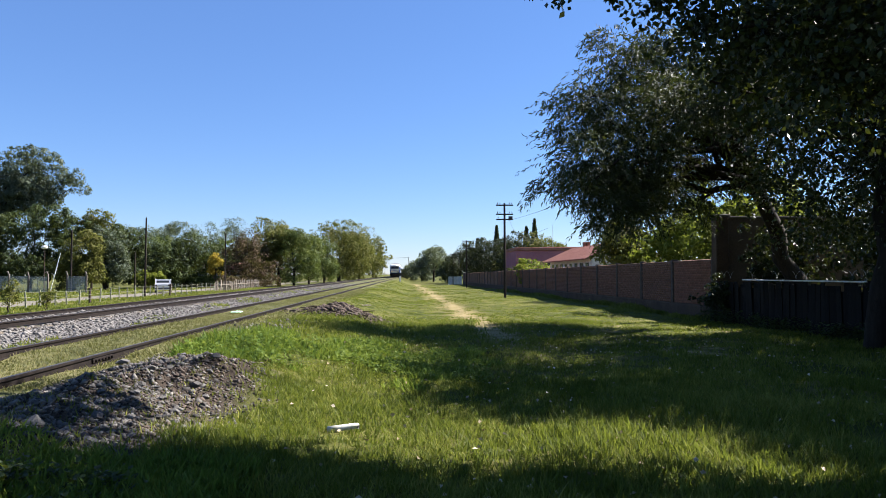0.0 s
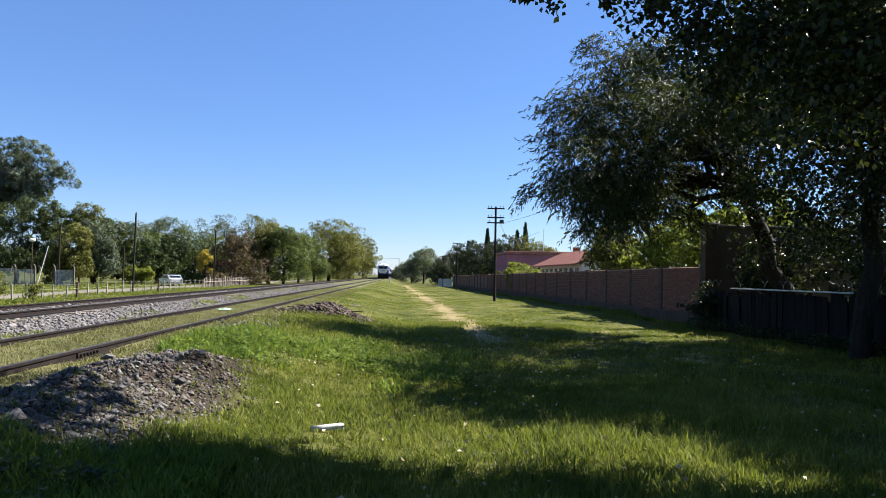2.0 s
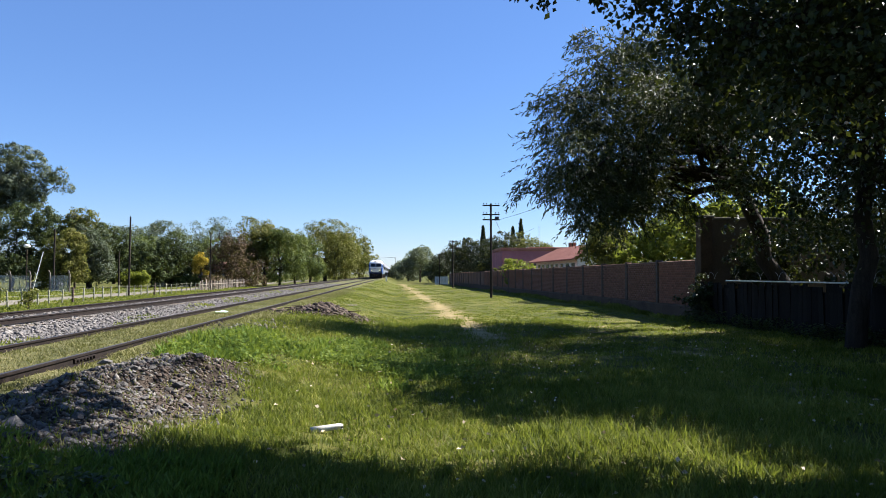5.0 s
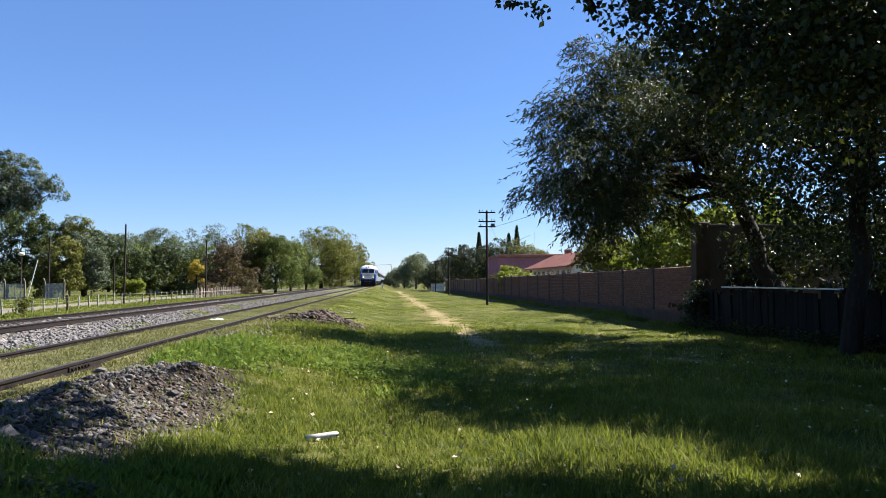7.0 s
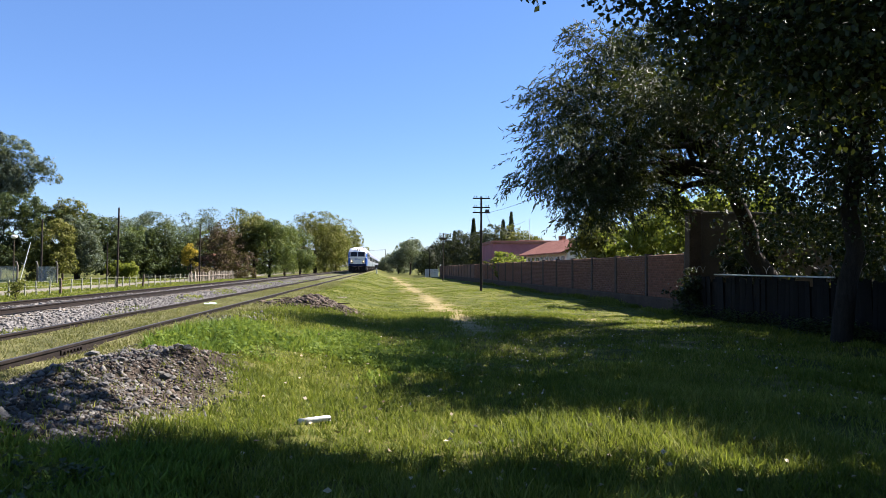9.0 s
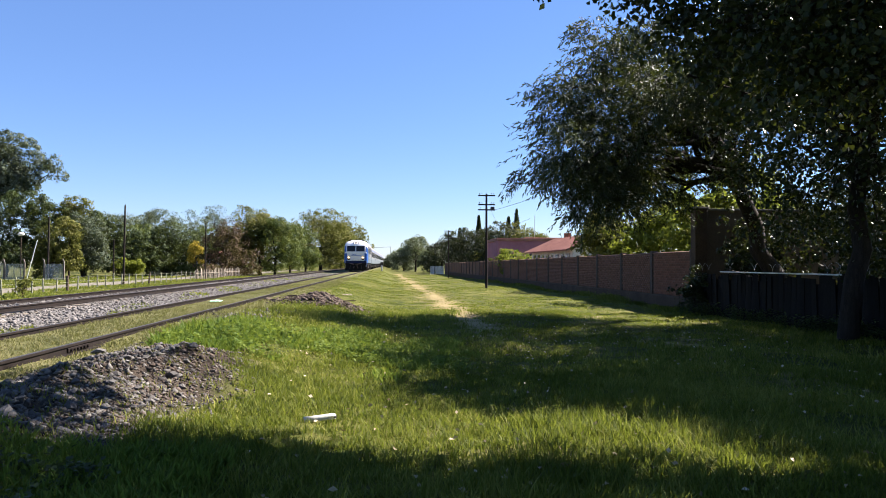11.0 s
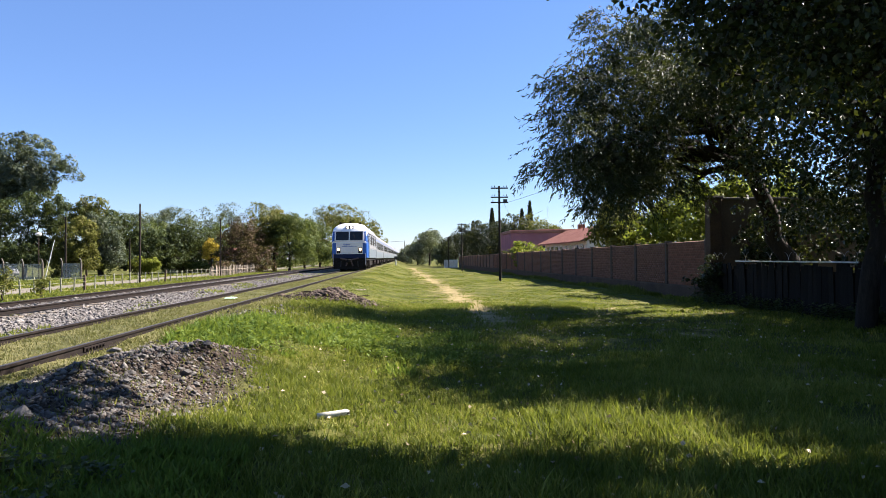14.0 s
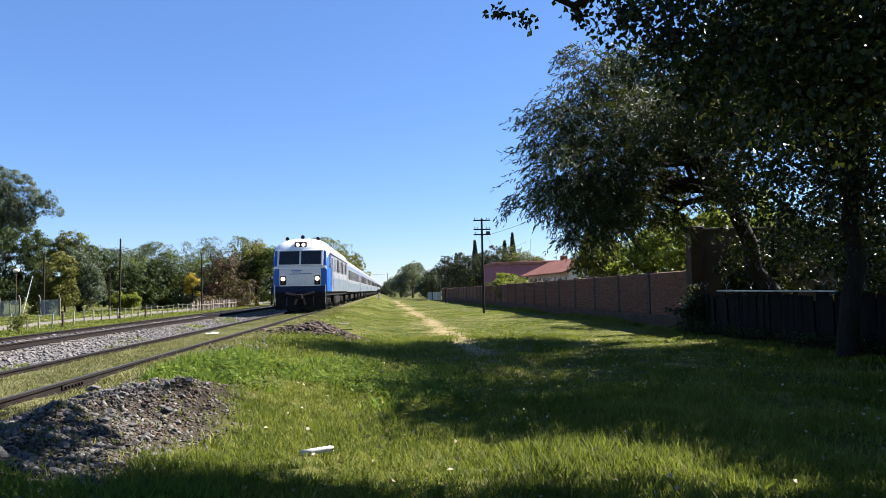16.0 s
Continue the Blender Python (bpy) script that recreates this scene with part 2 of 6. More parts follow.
# Leaf colours lightened to paint in the haze over the farthest trees.
LEAF_HAZY = leaf_material("haze_pale_leaf", (0.050, 0.066, 0.048), (0.095, 0.115, 0.085), (0.17, 0.19, 0.14), 0.25)
LEAF_OLIVE = leaf_material("olive_leaf", (0.040, 0.046, 0.011), (0.082, 0.084, 0.019), (0.165, 0.152, 0.042), 0.25)
LEAF_LIME = leaf_material("lime_leaf", (0.055, 0.075, 0.010), (0.12, 0.145, 0.018), (0.23, 0.25, 0.04), 0.42)
LEAF_COPPER = leaf_material("copper_leaf", (0.026, 0.013, 0.011), (0.052, 0.029, 0.021), (0.10, 0.066, 0.038), 0.15)
LEAF_YELLOW = leaf_material("yellow_blossom", (0.20, 0.16, 0.02), (0.36, 0.25, 0.025), (0.46, 0.34, 0.05), 0.3)
BLADE = leaf_material("grass_blade", (0.028, 0.046, 0.005), (0.086, 0.112, 0.014), (0.235, 0.228, 0.052), 0.36)
BLADE_LUSH = leaf_material("lush_grass_blade", (0.030, 0.066, 0.008), (0.075, 0.135, 0.017), (0.17, 0.22, 0.04), 0.38)
LEAF_WEED = leaf_material("weed_leaf", (0.040, 0.075, 0.011), (0.088, 0.138, 0.021), (0.16, 0.205, 0.04), 0.38)
BLADE_DRY = leaf_material("dry_grass_blade", (0.070, 0.068, 0.024), (0.125, 0.118, 0.047), (0.19, 0.172, 0.086), 0.25)


# ---- mesh tools ----
def shape(name, verts, faces, mats=(), smooth=False, which=None):
    """A mesh from arrays of points and of faces with equal corner counts."""
    verts, faces = np.asarray(verts, np.float32), np.asarray(faces, np.int32)
    me = bpy.data.meshes.new(name)
    me.vertices.add(len(verts))
    me.vertices.foreach_set("co", verts.ravel())
    k = faces.shape[1]
    me.loops.add(faces.size)
    me.loops.foreach_set("vertex_index", faces.ravel())
    me.polygons.add(len(faces))
    me.polygons.foreach_set("loop_start", np.arange(len(faces), dtype=np.int32) * k)
    if smooth:
        me.polygons.foreach_set("use_smooth", np.ones(len(faces), bool))
    for m in mats:
        me.materials.append(m)
    if which is not None:
        me.polygons.foreach_set("material_index", np.asarray(which, np.int32))
    me.update(calc_edges=True)
    return me


def to_mesh(name, bm, mat, smooth=False):
    me = bpy.data.meshes.new(name)
    bmesh.ops.recalc_face_normals(bm, faces=bm.faces)
    bm.to_mesh(me)
    bm.free()
    for m in (mat if isinstance(mat, (list, tuple)) else [mat]):
        me.materials.append(m)
    if smooth:
        for p in me.polygons:
            p.use_smooth = True
    return me


def part(name, bm, mat, parent=None, label="", smooth=False, at=None):
    me = bm if isinstance(bm, bpy.types.Mesh) else to_mesh(name, bm, mat, smooth)
    ob = new(name, me)
    ob.parent = parent
    if at is not None:
        ob.matrix_basis = at
    return tagged(ob, label)


def thing(name, m, label, category, group="", kind=""):
    ob = new(name)
    ob.empty_display_size = 0.2
    ob.matrix_basis = m
    return tagged(ob, label, category, group, kind)


def box(bm, x0, x1, y0, y1, z0, z1, bevel=0.0):
    r = bmesh.ops.create_cube(bm, size=1, matrix=Matrix.LocRotScale(((x0 + x1) / 2, (y0 + y1) / 2, (z0 + z1) / 2), None, (x1 - x0, y1 - y0, z1 - z0)))
    if bevel:
        es = list({e for v in r["verts"] for e in v.link_edges})
        bmesh.ops.bevel(bm, geom=es, offset=bevel, segments=1, affect="EDGES")
    return bm


def boxed(*a, **k):
    return box(bmesh.new(), *a, **k)


def rod(bm, a, b, r0, r1=None, n=8):
    """A round bar from a to b."""
    a, b = Vector(a), Vector(b)
    d = b - a
    m = Matrix.Translation((a + b) / 2) @ d.to_track_quat("Z", "Y").to_matrix().to_4x4()
    bmesh.ops.create_cone(bm, cap_ends=True, segments=n, radius1=r0, radius2=r0 if r1 is None else r1, depth=d.length, matrix=m)
    return bm


def prism(bm, pts, y0, y1):
    """A profile of (x, z) points drawn out along y."""
    a = [bm.verts.new((x, y0, z)) for x, z in pts]
    b = [bm.verts.new((x, y1, z)) for x, z in pts]
    k = len(pts)
    bm.faces.new(a)
    bm.faces.new(b[::-1])
    for i in range(k):
        bm.faces.new((a[i], a[(i + 1) % k], b[(i + 1) % k], b[i]))
    return bm


def tubes(paths, n=7):
    """Tapered limbs: each path is a list of (point, radius)."""
    V, F, off = [], [], 0
    ang = np.linspace(0, 2 * np.pi, n, endpoint=False)
    for path in paths:
        P, R = np.array([p for p, _ in path], float), np.array([r for _, r in path])
        T = np.gradient(P, axis=0)
        T /= np.linalg.norm(T, axis=1, keepdims=True) + 1e-9
        ref = np.where(np.abs(T[:, 2:3]) > 0.9, [[1.0, 0, 0]], [[0, 0, 1.0]])
        A = np.cross(T, ref)
        A /= np.linalg.norm(A, axis=1, keepdims=True) + 1e-9
        B = np.cross(T, A)
        ring = P[:, None] + R[:, None, None] * (np.cos(ang)[None, :, None] * A[:, None] + np.sin(ang)[None, :, None] * B[:, None])
        V.append(ring.reshape(-1, 3))
        k = len(P)
        i, j = np.meshgrid(np.arange(k - 1), np.arange(n), indexing="ij")
        q = np.stack([i * n + j, i * n + (j + 1) % n, (i + 1) * n + (j + 1) % n, (i + 1) * n + j], -1).reshape(-1, 4) + off
        F.append(q)
        off += k * n
    return np.concatenate(V), np.concatenate(F)


def unit(v):
    return v / (np.linalg.norm(v, axis=1, keepdims=True) + 1e-9)


def leaves(rng, P, D, length, width, curl=0.15, face=None):
    """A kite-shaped leaf at each point P, pointing along D; face: the way its flat side looks."""
    k = len(P)
    if face is not None:
        face = unit(face)
        D = D - face * (D * face).sum(1, keepdims=True)
    D = unit(D)
    S = unit(np.cross(D, unit(rng.normal(size=(k, 3))) if face is None else face))
    N = np.cross(S, D)
    L = (length * rng.uniform(0.65, 1.3, k))[:, None]
    W = (width * rng.uniform(0.7, 1.25, k))[:, None]
    mid = P + D * L * 0.45 + N * L * curl
    V = np.stack([P, mid + S * W / 2, P + D * L, mid - S * W / 2], 1).reshape(-1, 3)
    return V, np.arange(4 * k).reshape(-1, 4)


def smooth(t):
    t = min(1.0, max(0.0, t))
    return t * t * (3 - 2 * t)


def limb(rng, a, b, r0, r1, sag=0.0, n=7, wander=0.06):
    a, b = np.array(a, float), np.array(b, float)
    L = np.linalg.norm(b - a)
    out = []
    for i in range(n):
        t = i / (n - 1)
        p = a + (b - a) * t + rng.normal(size=3) * wander * L * 0.25 * (0 < i < n - 1)
        p[2] += sag * L * math.sin(math.pi * t)
        out.append((p, r0 + (r1 - r0) * t))
    return out


# ---- ground ----
RAIL_Z, NEAR_X, FAR_X, GAUGE = 0.48, -5.27, -10.54, 1.676


def vsmooth(t):
    t = np.clip(t, 0, 1)
    return t * t * (3 - 2 * t)


def wavy(x, y):
    """Gentle unevenness from a few crossed waves."""
    return (np.sin(x * 1.7 + 0.6 * y + 1.0) * np.sin(y * 1.3 - 0.4 * x) * 0.5 + np.sin(x * 0.53 - y * 0.31 + 2) * 0.6
            + np.sin(3.9 * x + 1.1 * y) * np.sin(3.1 * y - 1.7 * x + 0.5) * 0.25 + np.sin(9.1 * x - 4.3 * y) * np.sin(7.3 * y + 5.2 * x) * 0.12)


def height(x, y):
    """The ground's height: track bed, fall to the meadow, the plain beyond the tracks, and the heaps beside the rail."""
    x, y = np.asarray(x, float), np.asarray(y, float)
    right = -0.06 - 0.0045 * np.clip(y, 0, 170)
    right = right + 0.12 * np.exp(-((y - 2) / 7.0) ** 2)
    bed = 0.30
    z = bed + (right - bed) * vsmooth((x + 3.4) / 3.6)
    z = np.where(x < -12.2, bed + (-0.42 - bed) * vsmooth((-12.2 - x) / 4.5), z)
    z = z + 0.085 * np.exp(-((x - NEAR_X) / 1.35) ** 4) * (1 - 0.9 * np.exp(-((y - 10.8) / 0.8) ** 2))
    z = z + 0.055 * np.exp(-((x - FAR_X) / 0.72) ** 6)
    z = z - 0.05 * (np.exp(-((x + 7.9) / 1.0) ** 2))
    rough = 0.05 * vsmooth((x + 3.8) / 1.0) + 0.018 * (x > -13) + 0.06 * vsmooth((-14 - x) / 6)
    z = z + rough * wavy(x, y)
    heap = 0.21 * np.exp(-((x + 3.1) / 0.66) ** 2 - ((y - 8.5) / 2.2) ** 2) + 0.16 * np.exp(-((x + 2.5) / 0.6) ** 2 - ((y - 9.8) / 1.2) ** 2)
    heap = heap + 0.12 * np.exp(-((x + 3.3) / 0.6) ** 2 - ((y - 6.2) / 1.2) ** 2)
    mound = 0.44 * np.exp(-((x + 2.35) / 1.0) ** 2 - ((y - 24.6) / 0.9) ** 2) + 0.10 * np.exp(-((x + 3.3) / 0.6) ** 2 - ((y - 17.5) / 1.5) ** 2)
    hump = 0.16 * np.exp(-((x + 0.9) / 1.1) ** 2 - ((y - 13.0) / 3.0) ** 2)
    return z + heap * (1 + 0.30 * wavy(2.3 * x, 2.1 * y) + 0.25 * np.sin(7 * x + 2 * y) * np.sin(6 * y - 3 * x) + 0.35 * np.sin(3.1 * x - 4.4 * y + 1.0) * np.sin(2.2 * y + 2.6 * x)) + mound * (1 + 0.2 * wavy(2.1 * x, 2.7 * y)) + hump


def axis(stops):
    out = []
    for (a, b, step) in stops:
        out += list(np.arange(a, b, step))
    return np.array(out + [stops[-1][1]])


def build_ground():
    xs = axis([(-1500, -200, 130), (-200, -40, 8), (-40, -13, 0.9), (-13, -7, 0.25), (-7, 3, 0.11), (3, 13, 0.22), (13, 60, 3), (60, 200, 14), (200, 1500, 130)])
    ys = axis([(-300, -20, 28), (-20, 3, 0.8), (3, 14, 0.11), (14, 32, 0.2), (32, 70, 0.6), (70, 240, 4), (240, 500, 20), (500, 3500, 200)])
    X, Y = np.meshgrid(xs, ys, indexing="ij")
    V = np.stack([X, Y, height(X, Y)], -1).reshape(-1, 3)
    i, j = np.meshgrid(np.arange(len(xs) - 1), np.arange(len(ys) - 1), indexing="ij")
    a = i * len(ys) + j
    F = np.stack([a, a + len(ys), a + len(ys) + 1, a + 1], -1).reshape(-1, 4)
    tagged(new("ground", shape("ground", V, F, [GROUND], True)), "uneven meadow with mown grass, footpath and gravel track bed", "ground", kind="structure")


build_ground()


# ---- railway ----
def rail_mesh(name, y0, y1):
    bm = bmesh.new()
    prism(bm, [(-0.065, -0.145), (0.065, -0.145), (0.065, -0.132), (0.012, -0.118), (0.010, -0.045), (0.034, -0.034), (0.034, -0.006), (0.026, 0.0), (-0.026, 0.0), (-0.034, -0.006), (-0.034, -0.034), (-0.010, -0.045), (-0.012, -0.118), (-0.065, -0.132)], y0, y1)
    me = to_mesh(name, bm, [RUST, RAIL_TOP])
    for p in me.polygons:
        if p.normal.z > 0.9 and p.center.z > -0.01:
            p.material_index = 1
    return me


def build_track(x, label, buried, y_joint=None):
    track = thing("railway_track", pose(x, 0, RAIL_Z), label, "railway track", "railway tracks")
    rail = rail_mesh("rail", -40, 900)
    for s in (-1, 1):
        part("rail", rail, None, track, "rusty steel rail with worn head", at=pose(s * GAUGE / 2, 0, 0))
    sl = to_mesh("sleeper", boxed(-1.35, 1.35, -0.12, 0.12, -0.27, -0.15, bevel=0.012), SLEEPER)
    r = random.Random(7)
    for i in range(150):
        y = 3.2 + i * 0.62
        m = pose(r.uniform(-0.06, 0.06), y, r.uniform(-0.035, 0.0) - buried, 0, 0, r.uniform(-1.5, 1.5))
        part("sleeper", sl, None, track, at=m)
    if y_joint:
        bm = bmesh.new()
        for q in (-1, 1):
            box(bm, 0.012 if q > 0 else -0.036, 0.036 if q > 0 else -0.012, -0.34, 0.34, -0.112, -0.048, 0.006)
        j = part("fishplate", bm, RUST, track, "bolted rusty joint plate", at=pose(GAUGE / 2, y_joint, 0))
        for k in range(6):
            bolt = rod(bmesh.new(), (0.02, -0.27 + 0.108 * k, -0.08), (0.062, -0.27 + 0.108 * k, -0.08), 0.019, n=6)
            part("bolt", bolt, RUST, j)
    return track


build_track(NEAR_X, "broad-gauge track with rusty rails sunk in grass", 0.03, 10.7)
build_track(FAR_X, "broad-gauge track with rusty rails on grey ballast", 0.0)


# ---- brick wall, tall wall and board fence along the meadow ----
WALL_X, WALL_SLOPE = 11.5, -0.0034


def build_brick_wall():
    y0, bay, count = 27.75, 4.40, 31
    wall = thing("wall_east", pose(WALL_X, 0, 0), "long brown brick boundary wall with dark posts on a concrete footing", "wall", kind="structure")
    core = bmesh.new()
    a, b = y0, y0 + bay * count
    pts = [(a, 0.43 + WALL_SLOPE * a), (b, 0.43 + WALL_SLOPE * b), (b, 2.17 + WALL_SLOPE * b), (a, 2.17 + WALL_SLOPE * a)]
    for x in (0.03, 0.15):
        [core.verts.new((x, y, z)) for y, z in pts]
    core.verts.ensure_lookup_table()
    v = core.verts
    for f in ((0, 1, 2, 3), (7, 6, 5, 4), (0, 4, 5, 1), (1, 5, 6, 2), (2, 6, 7, 3), (3, 7, 4, 0)):
        core.faces.new([v[i] for i in f])
    part("wall_core", core, MORTAR, wall)
    foot = bmesh.new()
    prism(foot, [(-0.06, -1.6), (0.24, -1.6), (0.24, 0.43), (0.0, 0.43), (-0.06, 0.37)], a, b)
    for q in foot.verts:
        q.co.z += WALL_SLOPE * q.co.y
    part("footing", foot, FOOTING, wall, "stained concrete footing, darkened for shade")
    cope = prism(bmesh.new(), [(-0.02, 2.17), (0.20, 2.17), (0.20, 2.21), (0.09, 2.235), (-0.02, 2.21)], a, b)
    for q in cope.verts:
        q.co.z += WALL_SLOPE * q.co.y
    part("coping", cope, MORTAR, wall)
    post = to_mesh("post", boxed(-0.05, 0.22, -0.11, 0.11, 0.41, 2.30, bevel=0.012), POST_DARK)
    for i in range(count + 1):
        y = y0 + bay * i
        part("post", post, None, wall, at=pose(0, y, WALL_SLOPE * y))
    # courses of brick: the nearest as pieces, the rest in one mesh
    def brick_mesh(L):
        return to_mesh("brick", boxed(0.012, 0.06, -L / 2, L / 2, -0.041, 0.041, bevel=0.006), BRICK)
    return wall, y0, bay, count, brick_mesh


WALL_INFO = build_brick_wall()


def build_tall_wall():
    w = thing("wall_north", pose(WALL_X, 27.5, 0), "tall dark rendered wall standing at right angles to the brick wall", "wall", kind="structure")
    part("wall_body", boxed(0.42, 30, -0.12, 0.14, -0.6, 3.66, bevel=0.01), PLASTER, w)
    part("coping", boxed(0.36, 30, -0.17, 0.19, 3.66, 3.74, bevel=0.012), CONCRETE, w)
    part("end_pier", boxed(-0.06, 0.42, -0.22, 0.24, -0.6, 3.72, bevel=0.02), FOOTING, w, "stained concrete pier at the wall's end, darkened for shade")
    part("pier_cap", boxed(-0.11, 0.47, -0.27, 0.29, 3.72, 3.80, bevel=0.02), CONCRETE, w)


build_tall_wall()


def build_board_fence():
    r = random.Random(3)
    f = thing("board_fence", pose(11.15, 0, 0), "low dark board fence with a pale top rail and wire", "fence")
    y = 6.0
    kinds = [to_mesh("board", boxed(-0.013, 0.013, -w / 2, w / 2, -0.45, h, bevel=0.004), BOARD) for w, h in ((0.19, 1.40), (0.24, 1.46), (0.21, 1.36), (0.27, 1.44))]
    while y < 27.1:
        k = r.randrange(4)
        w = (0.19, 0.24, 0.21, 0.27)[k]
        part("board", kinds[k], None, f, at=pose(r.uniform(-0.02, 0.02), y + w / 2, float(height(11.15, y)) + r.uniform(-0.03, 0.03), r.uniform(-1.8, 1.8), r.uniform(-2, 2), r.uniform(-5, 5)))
        y += w - r.uniform(0.004, 0.012)
    for yy in np.arange(6.5, 26.8, 2.35):
        g = float(height(11.15, yy))
        part("post", boxed(-0.06, 0.06, -0.06, 0.06, -0.5, 1.26, bevel=0.012), POST_DARK, f, "dark fence post", at=pose(0.085, yy, g, r.uniform(-2, 2), r.uniform(-2, 2), 0))
    # sheet added out of sight, so no light shows through gaps between boards
    part("backing_sheet", boxed(0.020, 0.032, 6.0, 27.2, -0.5, 1.2), BOARD, f, "unseen dark sheet added behind the boards to block light", at=pose(0, 0, -0.10))
    part("top_rail", boxed(-0.05, 0.03, 17.6, 24.4, 1.36, 1.40, bevel=0.008), WHITEWASH, f, "pale metal top rail", at=pose(-0.02, 0, -0.02))
    # coiled wire above the boards
    for c0 in np.arange(15.5, 26, 0.55):
        bm = bmesh.new()
        if r.random() < 0.40:
            continue
        rad, pts = r.uniform(0.10, 0.16), []
        for i in range(13):
            t = i / 12 * 2 * math.pi
            pts.append((0.10 * math.cos(t * 0.5), c0 + rad * math.sin(t) + 0.05 * i / 12, 1.52 + rad * math.cos(t)))
        for p, q in zip(pts, pts[1:]):
            rod(bm, p, q, 0.005, n=4)
        part("coiled_wire", bm, STEEL, f, "loose coils of shiny wire")


build_board_fence()


# ---- poles and wires ----
def telegraph_pole(x, y, h, arms=3, lean=0.0, label="dark wooden telegraph pole with crossarms and insulators"):
    z = float(height(x, y))
    t = thing("telegraph_pole", pose(x, y, z, 0, lean, 0), label, "telegraph pole", "telegraph poles")
    part("pole", rod(bmesh.new(), (0, 0, -0.4), (0, 0, h), 0.105, 0.075, 10), POLE, t)
    spec = [(h - 0.16, 0.66), (h - 0.86, 0.66), (h - 1.26, 0.66)][:arms]
    for i, (zz, half) in enumerate(spec):
        arm = part("crossarm", boxed(-half, half, -0.14, -0.07, zz - 0.05, zz + 0.05, bevel=0.008), POLE, t)
        for s in (-0.56, -0.36, 0.36, 0.56) if i != 2 else (-0.5, 0.5):
            bm = bmesh.new()
            rod(bm, (s, -0.105, zz + 0.05), (s, -0.105, zz + 0.13), 0.012, n=6)
            rod(bm, (s, -0.105, zz + 0.11), (s, -0.105, zz + 0.17), 0.035, 0.026, 8)
            rod(bm, (s, -0.105, zz + 0.17), (s, -0.105, zz + 0.21), 0.026, 0.016, 8)
            part("insulator", bm, CABLE, arm)
    if arms == 3:
        part("junction_box", boxed(0.30, 0.60, -0.22, -0.02, h - 1.26, h - 1.02, bevel=0.015), CABLE, t, "small dark cable box")
    return t


def plain_pole(x, y, h, lean=0.0, r=0.095, mat=POLE, label="bare dark wooden pole beside the road"):
    t = thing("wooden_pole", pose(x, y, float(height(x, y)), 0, lean, 0), label, "pole", "bare poles")
    part("pole", rod(bmesh.new(), (0, 0, -0.4), (0, 0, h), r, r * 0.72, 10), mat, t)
    bm = bmesh.new()
    rod(bm, (0, 0, h - 0.02), (0, 0, h + 0.09), 0.03, 0.02, 8)
    part("insulator", bm, CABLE, t)
    return t


telegraph_pole(7.15, 56.5, 7.3)
telegraph_pole(8.35, 112, 7.3)
telegraph_pole(9.4, 167, 7.0, 2)
plain_pole(-1.2, 330, 9.5, 0, 0.16, CONCRETE, "distant concrete mast beside the track")


def cable(name, a, b, sag, r, label, n=24):
    a, b = np.array(a, float), np.array(b, float)
    pts = [(a + (b - a) * t - np.array([0, 0, sag * 4 * t * (1 - t)]), r) for t in np.linspace(0, 1, n)]
    V, F = tubes([pts], 5)
    tagged(new(name, shape(name, V, F, [CABLE], True)), label, "cable", "overhead cables")


cable("overhead_cable", (7.5, 56.4, 5.7), (13.5, 26, 8.2), 0.55, 0.012, "thin black cable hanging from the telegraph pole")
cable("overhead_cable", (7.5, 56.4, 5.72), (14.5, 92, 4.4), 0.3, 0.012, "thin black cable hanging from the telegraph pole")
cable("overhead_cable", (9.0, 112, 5.6), (13.8, 74, 6.2), 0.5, 0.012, "thin black cable crossing towards the houses")
cable("overhead_cable", (-60, 331, 9.0), (-1.2, 330, 9.0), 0.8, 0.05, "thin cable crossing high over the track")


def signpost():
    t = thing("track_sign", pose(-2.35, 150, 0.26), "white trackside post with a small black board", "railway sign")
    part("post", boxed(-0.16, 0.16, -0.09, 0.09, -0.2, 0.95, bevel=0.02), WHITEWASH, t)
    part("board", boxed(-0.31, 0.31, -0.05, 0.05, 0.95, 1.62, bevel=0.06), CABLE, t, "black painted sign board")


signpost()


# ---- trees ----
def crown_points(rng, lobes, count, shell=0.45):
    """Points in the outer part of a set of ellipsoids (centre, radii), and the way out of them."""
    vol = np.array([r[0] * r[1] * r[2] for _, r in lobes]) ** 0.75
    pick = rng.choice(len(lobes), count, p=vol / vol.sum())
    C, R = np.array([c for c, _ in lobes], float)[pick], np.array([r for _, r in lobes], float)[pick]
    D = unit(rng.normal(size=(count, 3)))
    rad = (1 - shell * rng.random(count) ** 1.3)[:, None]
    return C + D * R * rad, D


